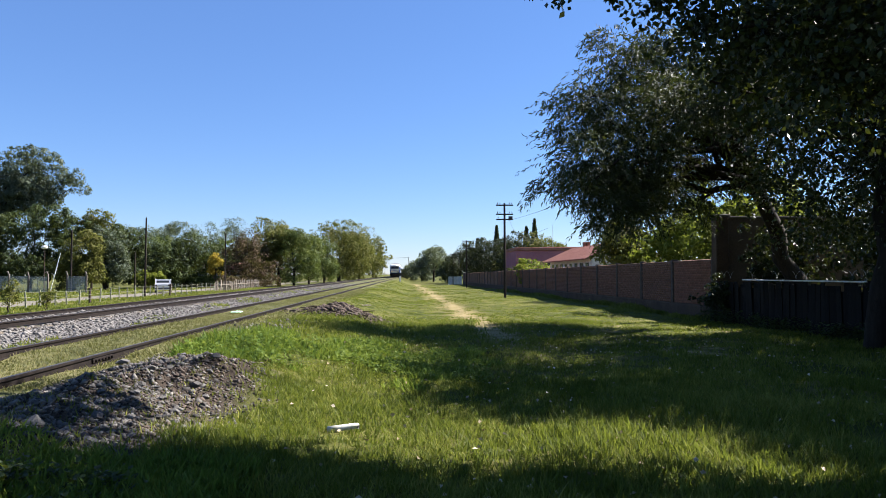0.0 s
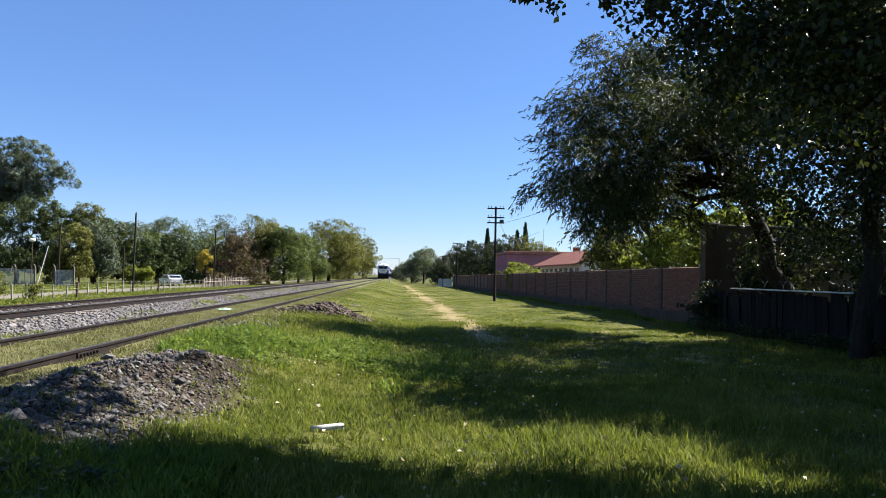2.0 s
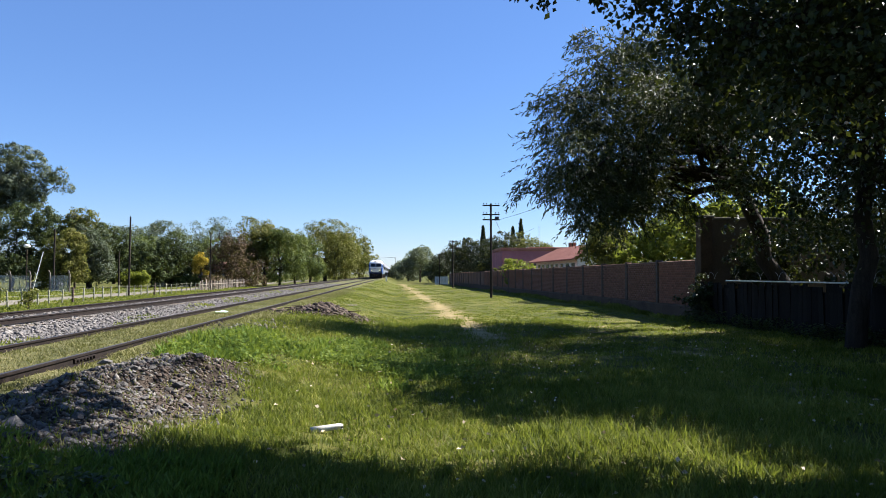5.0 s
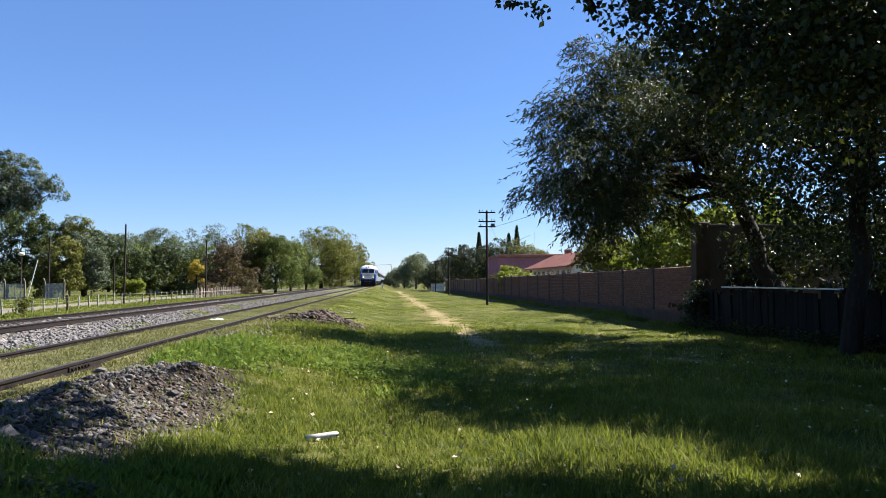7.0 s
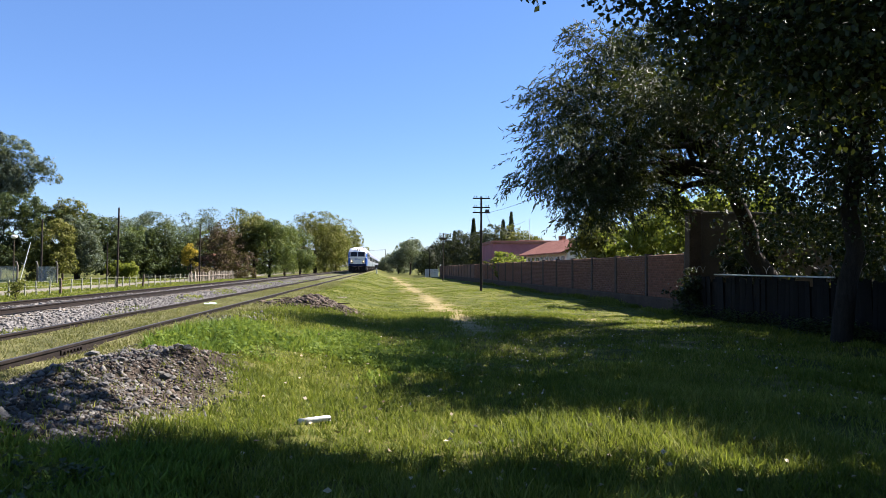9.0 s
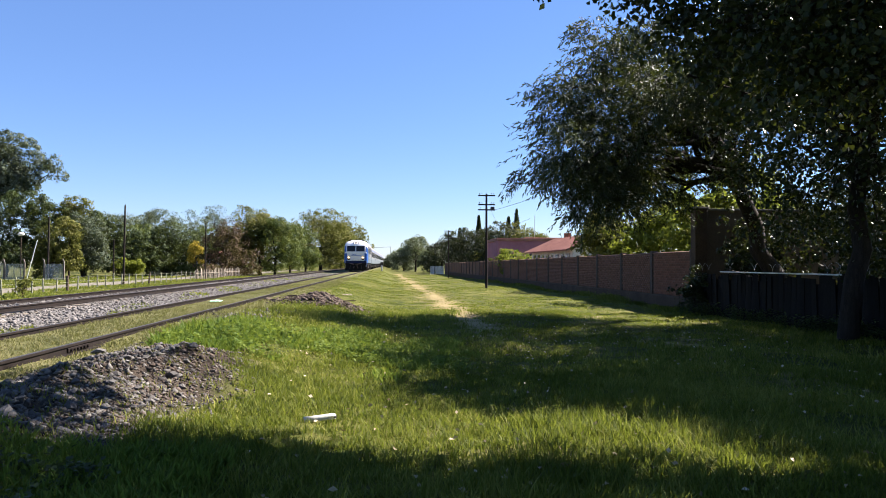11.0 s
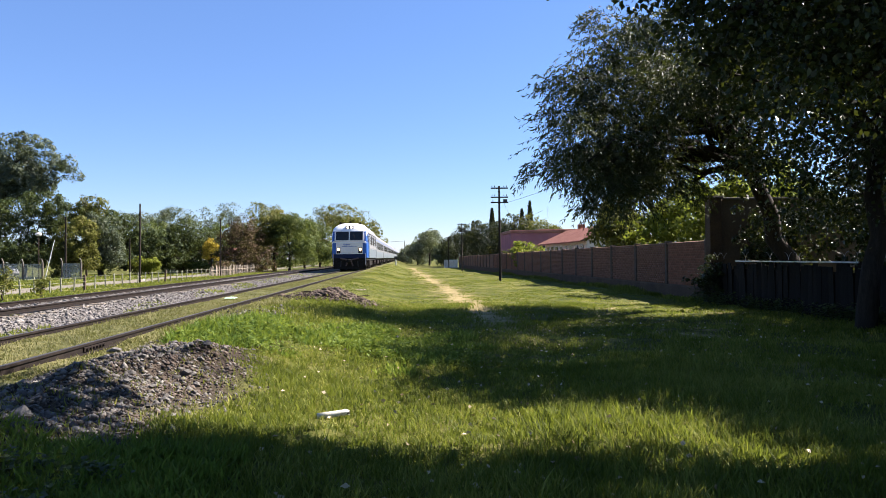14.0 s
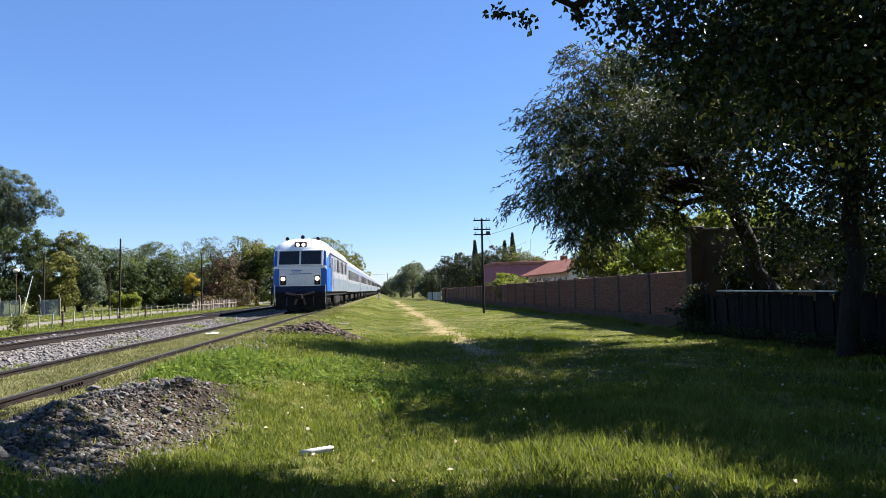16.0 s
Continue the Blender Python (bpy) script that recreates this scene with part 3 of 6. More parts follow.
def tree(name, x, y, lobes, trunk_top, r0, leaf, count, size, width, mat, label, category="tree", group="", droop=0.0, clump=0.0, seed=1, lean=(0, 0), boughs=9, shell=0.45, per=1, bearing=None):
    """A tree at (x, y): lobes are placed from its foot. per: leaves to a twig."""
    rng = np.random.default_rng(seed)
    z = float(height(x, y))
    t = thing(name, pose(x, y, z), label, category, group)
    top = np.array([lean[0], lean[1], trunk_top])
    paths = [limb(rng, (0, 0, -0.3), top, r0, r0 * 0.6, 0, 8, 0.05)]
    order = rng.permutation(bearing or len(lobes))
    for i in range(boughs):
        c, r = lobes[order[i % len(order)]]
        end = np.array(c) + unit(rng.normal(size=(1, 3)))[0] * np.array(r) * 0.6
        start = top * rng.uniform(0.72, 1.0)
        p = limb(rng, start, end, r0 * rng.uniform(0.28, 0.45), r0 * 0.06, 0.07, 7, 0.16)
        paths.append(p)
        for _ in range(3):
            q = p[rng.integers(2, 6)][0]
            e2 = q + unit(rng.normal(size=(1, 3)))[0] * np.array(r) * 0.55
            paths.append(limb(rng, q, e2, r0 * 0.12, r0 * 0.03, 0.05, 5, 0.15))
    V, F = tubes(paths, 7 if r0 > 0.2 else 5)
    part("trunk", shape("trunk", V, F, [BARK], True), None, t)
    P, D = crown_points(rng, lobes, count // per, shell)
    face = None
    if clump and per > 1:
        k = max(30, len(P) // 45)
        hub, hd = crown_points(rng, lobes, k, 0.45)
        w = rng.integers(0, k, len(P))
        loose = rng.random((len(P), 1)) < 0.42
        P = np.where(loose, P, hub[w] + np.clip(rng.normal(size=P.shape), -1.4, 1.4) * clump * np.array([1, 1, 0.6]))
        D = np.where(loose, D, hd[w] + 0.8 * rng.normal(size=P.shape))
    elif clump:
        # rounded sprays of leaves over the crown, each with leaves facing out of it
        k = max(30, len(P) // 42)
        hub, hd = crown_points(rng, lobes, k, 0.42)
        rad = clump * rng.uniform(0.6, 1.7, k)
        w = rng.integers(0, k, len(P))
        loose = rng.random((len(P), 1)) < 0.10
        out = unit(rng.normal(size=P.shape) + 0.5 * hd[w] + np.array([0, 0, 0.35]))
        ball = hub[w] + out * (rad[w] * (1 - 0.45 * rng.random(len(P)) ** 2))[:, None] * np.array([1, 1, 0.72])
        P = np.where(loose, P, ball)
        face = np.where(loose, D, out + 0.25 * hd[w]) + 0.42 * rng.normal(size=P.shape)
    if per > 1:
        # twigs that droop outwards, with leaflets along both sides
        out = unit(D * np.array([1, 1, 0.2]) + 0.35 * rng.normal(size=D.shape) + np.array([0, 0, -droop]))
        s = np.tile(np.linspace(0.1, 1, per), len(P))
        O = np.repeat(out, per, 0)
        length = np.repeat(rng.uniform(0.3, 0.8, len(P)), per)[:, None]
        P = np.repeat(P, per, 0) + O * s[:, None] * length + np.array([0, 0, -0.22]) * (s[:, None] ** 2) * length
        D = O + 0.75 * unit(rng.normal(size=P.shape)) + np.array([0, 0, -0.35])
    else:
        D = D * 0.5 + 0.8 * rng.normal(size=D.shape) + np.array([0, 0, -droop])
    V, F = leaves(rng, P, D, size, width, 0.15, face)
    part("crown", shape("crown", V, F, [mat]), None, t)
    return t


def by_view(a, e, d, foot):
    """A place at depth d in the direction (a, e) from the meadow's standpoint, relative to a tree's foot."""
    return (a * d - foot[0], d - foot[1], 1.6 + e * d - float(height(*foot)))


def feathery_tree():
    foot = (13.55, 24.2)
    spec = [(0.243, 0.155, 21, 1.5, 1.2), (0.265, 0.235, 22, 1.7, 1.3), (0.30, 0.155, 23, 1.9, 1.3), (0.33, 0.235, 24, 2.0, 1.5), (0.30, 0.098, 22.5, 1.35, 0.75), (0.36, 0.11, 24, 1.5, 0.9),
            (0.38, 0.28, 25, 2.0, 1.6), (0.42, 0.18, 25, 1.9, 1.5), (0.26, 0.10, 21, 1.1, 0.9), (0.30, 0.30, 23, 1.5, 1.0), (0.48, 0.24, 26, 2.2, 1.8), (0.33, 0.165, 21, 1.2, 0.9), (0.36, 0.23, 21, 1.3, 1.0), (0.40, 0.24, 19.8, 1.6, 1.2)]
    lobes = [(by_view(a, e, d, foot), (rx, rx * 1.05, rz)) for a, e, d, rx, rz in spec]
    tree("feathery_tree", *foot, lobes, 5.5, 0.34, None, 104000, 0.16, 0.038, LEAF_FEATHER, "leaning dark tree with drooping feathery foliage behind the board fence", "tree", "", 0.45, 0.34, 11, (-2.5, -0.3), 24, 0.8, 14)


def broad_tree():
    foot = (10.15, 15.9)
    # the two lobes above height angle 0.5 are unseen, added to shade the heap
    spec = [(0.50, 0.33, 15.5, 1.6, 1.3), (0.60, 0.28, 14.5, 1.7, 1.5), (0.70, 0.33, 15.2, 2.0, 1.8), (0.52, 0.20, 14.5, 1.2, 1.0), (0.64, 0.15, 15, 1.5, 1.0), (0.56, 0.10, 16, 1.0, 0.7), (0.72, 0.10, 15, 1.4, 1.1),
            (0.80, 0.24, 15, 2.0, 2.0), (0.68, 0.03, 16, 0.9, 0.7), (0.62, 0.06, 18, 1.2, 0.9), (0.54, 0.05, 20, 1.1, 0.7), (0.50, 0.13, 19, 1.2, 0.9), (0.70, 0.20, 18, 1.6, 1.4), (0.60, 0.20, 19, 1.8, 1.3), (0.66, 0.00, 17, 0.8, 0.5),
            (0.47, 0.28, 17.6, 1.7, 1.3), (0.59, 0.27, 19.9, 2.0, 1.5), (0.63, 0.25, 21.9, 2.0, 1.5), (0.58, 0.40, 18, 2.4, 1.6), (0.70, 0.37, 13.1, 1.7, 1.2), (0.576, 0.32, 15.1, 1.7, 1.2), (0.61, 0.34, 16.6, 1.8, 1.2), (0.46, 0.24, 21.1, 1.6, 1.2), (0.387, 0.52, 11.9, 0.9, 0.6), (0.330, 0.55, 11.0, 1.05, 0.6),
            (0.48, 0.13, 22, 1.3, 1.0), (0.55, 0.15, 22, 1.6, 1.2), (0.63, 0.12, 22, 1.6, 1.3), (0.59, 0.06, 22, 1.4, 0.9), (0.70, 0.14, 21, 1.8, 1.6), (0.50, 0.21, 22, 1.7, 1.3), (0.44, 0.265, 20.5, 1.4, 0.7), (0.50, 0.275, 20.5, 1.6, 0.8), (0.55, 0.25, 20.5, 1.5, 0.8)]
    lobes = [(by_view(a, e, d, foot), (rx, rx, rz)) for a, e, d, rx, rz in spec]
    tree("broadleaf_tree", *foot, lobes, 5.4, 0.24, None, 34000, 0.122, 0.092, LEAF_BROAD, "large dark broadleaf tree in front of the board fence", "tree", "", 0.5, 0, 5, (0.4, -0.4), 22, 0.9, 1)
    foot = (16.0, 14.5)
    # lobes out of view are added where their shade falls on the meadow
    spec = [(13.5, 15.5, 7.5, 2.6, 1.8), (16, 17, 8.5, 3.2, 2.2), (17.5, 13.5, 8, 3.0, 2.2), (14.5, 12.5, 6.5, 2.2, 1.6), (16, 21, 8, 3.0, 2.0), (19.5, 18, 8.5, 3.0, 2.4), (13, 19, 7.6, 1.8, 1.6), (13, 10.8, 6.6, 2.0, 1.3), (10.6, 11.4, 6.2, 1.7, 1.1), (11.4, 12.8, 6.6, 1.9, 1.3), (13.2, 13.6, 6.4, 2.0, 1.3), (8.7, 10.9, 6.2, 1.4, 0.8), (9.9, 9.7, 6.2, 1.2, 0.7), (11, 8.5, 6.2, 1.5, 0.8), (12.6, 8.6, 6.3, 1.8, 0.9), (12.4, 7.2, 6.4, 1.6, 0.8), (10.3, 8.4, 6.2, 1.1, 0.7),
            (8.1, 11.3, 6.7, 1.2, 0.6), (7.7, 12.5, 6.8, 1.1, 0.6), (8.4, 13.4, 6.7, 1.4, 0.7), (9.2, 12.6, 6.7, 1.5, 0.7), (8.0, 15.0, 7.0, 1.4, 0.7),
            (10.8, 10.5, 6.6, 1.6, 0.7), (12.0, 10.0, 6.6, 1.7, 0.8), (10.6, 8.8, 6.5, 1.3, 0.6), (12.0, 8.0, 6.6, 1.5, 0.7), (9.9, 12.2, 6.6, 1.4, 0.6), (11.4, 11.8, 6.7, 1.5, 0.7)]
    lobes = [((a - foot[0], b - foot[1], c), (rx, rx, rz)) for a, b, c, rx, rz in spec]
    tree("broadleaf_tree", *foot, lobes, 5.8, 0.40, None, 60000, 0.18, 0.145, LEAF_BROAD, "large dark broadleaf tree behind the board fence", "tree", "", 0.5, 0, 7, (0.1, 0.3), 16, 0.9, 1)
    foot = (8.6, 6.2)
    spec = [(0.345, 0.385, 7.22, 0.5, 0.32), (0.40, 0.345, 7.22, 0.65, 0.5), (0.48, 0.33, 7.22, 0.85, 0.65), (0.58, 0.29, 6.60, 0.9, 0.8), (0.69, 0.30, 6.60, 1.0, 0.9),
            (0.45, 0.46, 7.41, 1.1, 0.6), (0.62, 0.46, 6.86, 1.3, 0.8), (0.44, 0.275, 7.31, 0.35, 0.28), (0.30, 0.46, 7.03, 0.8, 0.35), (0.16, 0.47, 6.84, 0.6, 0.25), (0.80, 0.40, 6.16, 1.5, 1.0)]
    tips = [(0.27, 0.385, 7.3, 0.18, 0.13), (0.158, 0.388, 7.3, 0.17, 0.08), (0.198, 0.375, 7.3, 0.13, 0.12)]
    lobes = [(by_view(a, e, d, foot), (rx, rx, rz)) for a, e, d, rx, rz in spec]
    # unseen lobes above the view, added to cast shade on the near grass
    lobes += [((a - foot[0], b - foot[1], c), (rx, rx, rz)) for a, b, c, rx, rz in ((5.4, 6.2, 6.4, 1.4, 0.8), (7.2, 5.0, 7.0, 2.2, 1.0), (8.3, 5.8, 7.2, 1.6, 1.0), (6.0, 4.2, 6.0, 1.6, 0.8), (3.9, 7.9, 7.2, 1.1, 0.5), (3.4, 8.7, 7.4, 0.9, 0.4), (5.2, 8.2, 7.3, 1.0, 0.4))]
    count_b = len(lobes)
    lobes += [(by_view(a, e, d, foot), (rx, rx, rz)) for a, e, d, rx, rz in tips]
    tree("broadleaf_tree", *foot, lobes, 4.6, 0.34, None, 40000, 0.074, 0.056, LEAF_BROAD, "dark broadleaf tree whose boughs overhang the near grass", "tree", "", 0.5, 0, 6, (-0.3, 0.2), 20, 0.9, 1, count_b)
    # unseen crown added over the standpoint; it deepens the shade across the near grass
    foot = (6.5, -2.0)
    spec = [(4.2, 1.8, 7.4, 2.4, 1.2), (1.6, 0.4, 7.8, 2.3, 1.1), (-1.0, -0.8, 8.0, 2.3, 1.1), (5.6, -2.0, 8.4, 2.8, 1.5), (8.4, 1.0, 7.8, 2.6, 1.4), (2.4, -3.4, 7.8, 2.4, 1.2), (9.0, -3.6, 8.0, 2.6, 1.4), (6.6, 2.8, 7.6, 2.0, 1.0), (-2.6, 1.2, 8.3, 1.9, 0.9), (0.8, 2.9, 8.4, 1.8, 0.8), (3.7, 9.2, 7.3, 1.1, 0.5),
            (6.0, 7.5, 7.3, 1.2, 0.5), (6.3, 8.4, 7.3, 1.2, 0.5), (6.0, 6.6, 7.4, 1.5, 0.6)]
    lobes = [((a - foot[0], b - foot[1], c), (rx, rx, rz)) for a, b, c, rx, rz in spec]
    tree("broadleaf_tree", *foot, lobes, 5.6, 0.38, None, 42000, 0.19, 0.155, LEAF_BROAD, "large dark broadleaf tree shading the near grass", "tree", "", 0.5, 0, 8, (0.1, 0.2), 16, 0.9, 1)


feathery_tree()
broad_tree()


def round_lobes(rng, w, h, low, n=9):
    """A crown w wide and from low to h high, of uneven lobes."""
    out = []
    for i in range(n):
        u = rng.uniform(0, 1)
        zz = low + (h - low) * (0.18 + 0.66 * u)
        sp = w * 0.5 * (1.0 - 0.75 * abs(u - 0.42) ** 1.3 * 1.4) * 0.62
        an = rng.uniform(0, 6.283)
        r = w * rng.uniform(0.17, 0.27)
        out.append(((sp * math.cos(an), sp * math.sin(an), zz), (r, r, min(r * rng.uniform(0.75, 1.1), (h - low) * 0.35))))
    out.append(((0, 0, h - w * 0.16), (w * 0.2, w * 0.2, w * 0.16)))
    return out


def far_tree(name, a, d, w, e_top, low, mat, label, count=3600, leaf=0.5, seed=1, clump=0.55, group="", lobes_n=10):
    """A tree in direction a at depth d, w wide, whose top shows at height angle e_top."""
    rng = np.random.default_rng(seed + 100)
    x, y = a * d, d
    h = 1.6 + e_top * d - float(height(x, y))
    tree(name, x, y, round_lobes(rng, w, h, low, lobes_n), max(low + (h - low) * 0.3, 1.0), max(0.12, w * 0.03), None, int(count * 2.1), leaf * 0.6, leaf * 0.38, mat, label, "tree", group, 0.2, clump, seed, (0, 0), 7, 0.6)


# left of the tracks
def lobed_tree(name, a, d, spec, mat, label, count, leaf, seed, trunk=0.3):
    """A tree whose crown lobes stand at (a, height angle, radius, half height)."""
    foot = (a * d, d)
    rng = np.random.default_rng(seed)
    lobes = []
    for la, le, rx, rz in spec:
        x, y, z = by_view(la, le, d, foot)
        lobes.append(((x, y, z), (rx, rx, rz)))
        for _ in range(4):
            v = unit(rng.normal(size=(1, 3)))[0]
            k = rng.uniform(0.35, 0.6)
            lobes.append(((x + v[0] * rx * 0.75, y + v[1] * rx * 0.75, z + v[2] * rz * 0.75), (rx * k, rx * k, rz * k)))
    low = min(c[2] - r[2] for c, r in lobes)
    high = max(c[2] for c, r in lobes)
    tree(name, *foot, lobes, max(1.0, low + (high - low) * 0.35), trunk, None, count, leaf, leaf * 0.6, mat, label, "tree", "", 0.2, leaf * 1.6, seed, (0, 0), 12, 0.5)


LOBES_TALL = [(-0.495, 0.153, 2.6, 2.0), (-0.520, 0.140, 3.1, 3.0), (-0.470, 0.131, 2.0, 1.7), (-0.448, 0.129, 1.5, 1.2), (-0.442, 0.114, 1.1, 1.1), (-0.501, 0.100, 3.4, 2.6), (-0.55, 0.125, 3.4, 3.0), (-0.56, 0.09, 3.4, 3.0), (-0.505, 0.118, 2.8, 2.2), (-0.482, 0.108, 2.2, 1.7), (-0.53, 0.105, 3.0, 2.6)]
LOBES_LOW = [(-0.483, 0.075, 3.1, 2.3), (-0.452, 0.060, 2.6, 2.2), (-0.476, 0.036, 3.1, 2.8), (-0.52, 0.06, 3.2, 2.8), (-0.55, 0.05, 3.2, 3.0), (-0.50, 0.015, 3.0, 2.4), (-0.54, 0.01, 3.0, 2.4), (-0.465, 0.005, 2.4, 1.8)]
LOBES_TUFT = [(-0.414, 0.079, 1.4, 0.9), (-0.405, 0.072, 0.9, 0.7), (-0.426, 0.070, 1.2, 0.8), (-0.420, 0.060, 1.6, 1.2), (-0.436, 0.064, 1.3, 1.0), (-0.445, 0.052, 1.6, 1.2)]
LOBES_OLIVE = [(-0.435, 0.036, 2.2, 2.3), (-0.452, 0.022, 2.0, 2.2), (-0.430, 0.005, 2.0, 1.8), (-0.455, -0.002, 1.8, 1.6)]
LOBES_PALE = [(-0.397, 0.034, 1.7, 2.9), (-0.408, 0.012, 1.6, 2.0), (-0.388, 0.008, 1.5, 2.0), (-0.412, 0.045, 1.3, 1.8)]
lobed_tree("tall_tree", -0.545, 108, LOBES_TALL, LEAF_GREY, "tall grey-green tree with billowing crown lobes behind the yard fence", 34000, 0.31, 21, 0.45)
lobed_tree("shade_tree", -0.505, 101, LOBES_LOW, LEAF_DARK, "dark bushy tree behind the yard fence", 30000, 0.28, 23)
LOBES_BACK = [(-0.42, 0.050, 2.6, 2.3), (-0.390, 0.047, 2.4, 2.3), (-0.425, 0.018, 2.6, 2.2), (-0.395, 0.012, 2.4, 2.2), (-0.370, 0.030, 2.2, 2.2)]
lobed_tree("shade_tree", -0.405, 114, LOBES_BACK, LEAF_DARK, "dark leafy tree behind the roadside trees", 13000, 0.30, 28)
lobed_tree("shade_tree", -0.425, 103, LOBES_TUFT, LEAF_OLIVE, "slim tree with a small olive crown", 5000, 0.26, 24, 0.16)
lobed_tree("shade_tree", -0.448, 95, LOBES_OLIVE, LEAF_OLIVE, "olive-green bushy tree beside the road", 12000, 0.26, 25)
lobed_tree("shade_tree", -0.408, 98, LOBES_PALE, LEAF_GREY, "pale willow-like tree beside the road", 12000, 0.26, 26)
far_tree("shade_tree", -0.57, 96, 9, 0.062, 0.2, LEAF_DARK, "dark bushy tree behind the yard fence", 4200, 0.45, 27)
for i, (a, d, w, e) in enumerate(((-0.375, 150, 13, 0.066), (-0.335, 190, 9, 0.060), (-0.318, 200, 5, 0.071), (-0.295, 190, 13, 0.067), (-0.262, 200, 13, 0.067), (-0.235, 185, 10, 0.073), (-0.41, 170, 14, 0.060))):
    far_tree("eucalyptus", a, d, w * 0.9, e, 8, LEAF_GREY, "tall thin grey-green tree in the distant row", 950, 0.6, 30 + i, 0.95, "distant trees", 7)
for i, (a, d, w, e, m) in enumerate(((-0.355, 118, 8, 0.040, LEAF_DARK), (-0.325, 112, 8, 0.038, LEAF_DARK), (-0.30, 115, 9, 0.047, LEAF_DARK), (-0.275, 120, 8, 0.043, LEAF_DARK), (-0.345, 140, 9, 0.050, LEAF_GREEN), (-0.25, 140, 10, 0.045, LEAF_GREEN))):
    far_tree("shade_tree", a, d, w, e, 0.3, m, "dark bushy tree among roadside houses", 3600, 0.5, 40 + i, 0.55, "roadside trees")
far_tree("copper_tree", -0.214, 117, 9.5, 0.056, 0.2, LEAF_COPPER, "copper-leaved tree beside the picket fence", 5200, 0.42, 50)
far_tree("shade_tree", -0.200, 124, 10, 0.074, 0.1, LEAF_OLIVE, "leafy olive-green tree beside the track", 5600, 0.5, 51)
far_tree("shade_tree", -0.178, 126, 10, 0.071, 0.1, LEAF_OLIVE, "leafy olive-green tree beside the track", 5600, 0.5, 52)
far_tree("shade_tree", -0.158, 122, 8, 0.060, 0.1, LEAF_GREEN, "leafy green tree beside the track", 4600, 0.45, 53)
far_tree("shade_tree", -0.138, 130, 8, 0.052, 0.1, LEAF_GREEN, "rounded green tree beside the track", 4600, 0.45, 54)
far_tree("shade_tree", -0.118, 150, 8, 0.046, 0.1, LEAF_GREEN, "rounded green tree beside the track", 4000, 0.5, 55)
far_tree("broad_olive_tree", -0.098, 190, 17, 0.069, 0.2, LEAF_OLIVE, "large olive-green tree beside the track", 13000, 0.6, 56, 0.8, lobes_n=26)
far_tree("broad_olive_tree", -0.070, 230, 18, 0.058, 0.2, LEAF_OLIVE, "large olive-green tree beside the track", 9000, 0.7, 57, 0.9, lobes_n=20)
far_tree("broad_olive_tree", -0.052, 280, 14, 0.046, 1.0, LEAF_OLIVE, "olive-green tree far along the track", 4000, 0.8, 58)
far_tree("yellow_shrub", -0.262, 112, 2.8, 0.028, 1.4, LEAF_YELLOW, "shrub covered in yellow blossom", 1500, 0.3, 59, 0.3)
# right of the track, far off
for i, (a, d, w, e, m) in enumerate(((0.030, 215, 10, 0.037, LEAF_HAZY), (0.046, 225, 10, 0.026, LEAF_HAZY), (0.014, 240, 9, 0.024, LEAF_HAZY), (0.000, 270, 9, 0.012, LEAF_HAZY), (0.022, 300, 11, 0.034, LEAF_HAZY), (0.052, 200, 6, 0.020, LEAF_GREY))):
    far_tree("shade_tree", a, d, w, e, 0.2, m, "green tree far along the track", 3200, 0.7, 60 + i, 0.8, "far trees")
for i, (a, d, w, e) in enumerate(((0.066, 190, 8, 0.033), (0.082, 175, 8, 0.043), (0.100, 165, 8, 0.048), (0.118, 160, 8, 0.048), (0.135, 150, 9, 0.050), (0.155, 150, 11, 0.052), (0.175, 150, 9, 0.047), (0.20, 150, 8, 0.042))):
    far_tree("conifer", a, d, w * (1.35 if i < 5 else 1.1), e, 0.3, LEAF_CONIFER if i < 5 else LEAF_OLIVE, "dark dense tree behind the brick wall" if i < 5 else "olive-green tree behind the houses", 3400, 0.55, 70 + i, 0.6, "trees behind the wall")


def cypress(a, d, e_top, w, seed):
    x, y = a * d, d
    z = float(height(x, y))
    h = 1.6 + e_top * d - z
    rng = np.random.default_rng(seed)
    t = thing("cypress", pose(x, y, z), "slender dark columnar cypress", "tree", "cypresses")
    V, F = tubes([limb(rng, (0, 0, -0.2), (0, 0, h * 0.9), 0.2, 0.03, 0, 6, 0.01)], 6)
    part("trunk", shape("trunk", V, F, [BARK]), None, t)
    k = 2600
    u = rng.random(k) ** 0.8
    rad = w * 0.46 * np.clip(1 - u, 0, 1) ** 0.9 * (0.55 + 0.45 * rng.random(k)) * np.clip(u * 8, 0.3, 1)
    an = rng.uniform(0, 6.283, k)
    P = np.stack([rad * np.cos(an), rad * np.sin(an), 0.3 + u * (h - 0.3)], 1)
    D = np.stack([0.4 * np.cos(an), 0.4 * np.sin(an), np.ones(k)], 1) + 0.3 * rng.normal(size=(k, 3))
    V, F = leaves(rng, P, D, 0.5, 0.2)
    part("crown", shape("crown", V, F, [LEAF_CONIFER]), None, t)


cypress(0.116, 182, 0.064, 4.2, 1)
cypress(0.157, 172, 0.063, 4.0, 2)
cypress(0.168, 172, 0.073, 4.2, 3)
cypress(0.090, 190, 0.047, 3.2, 4)


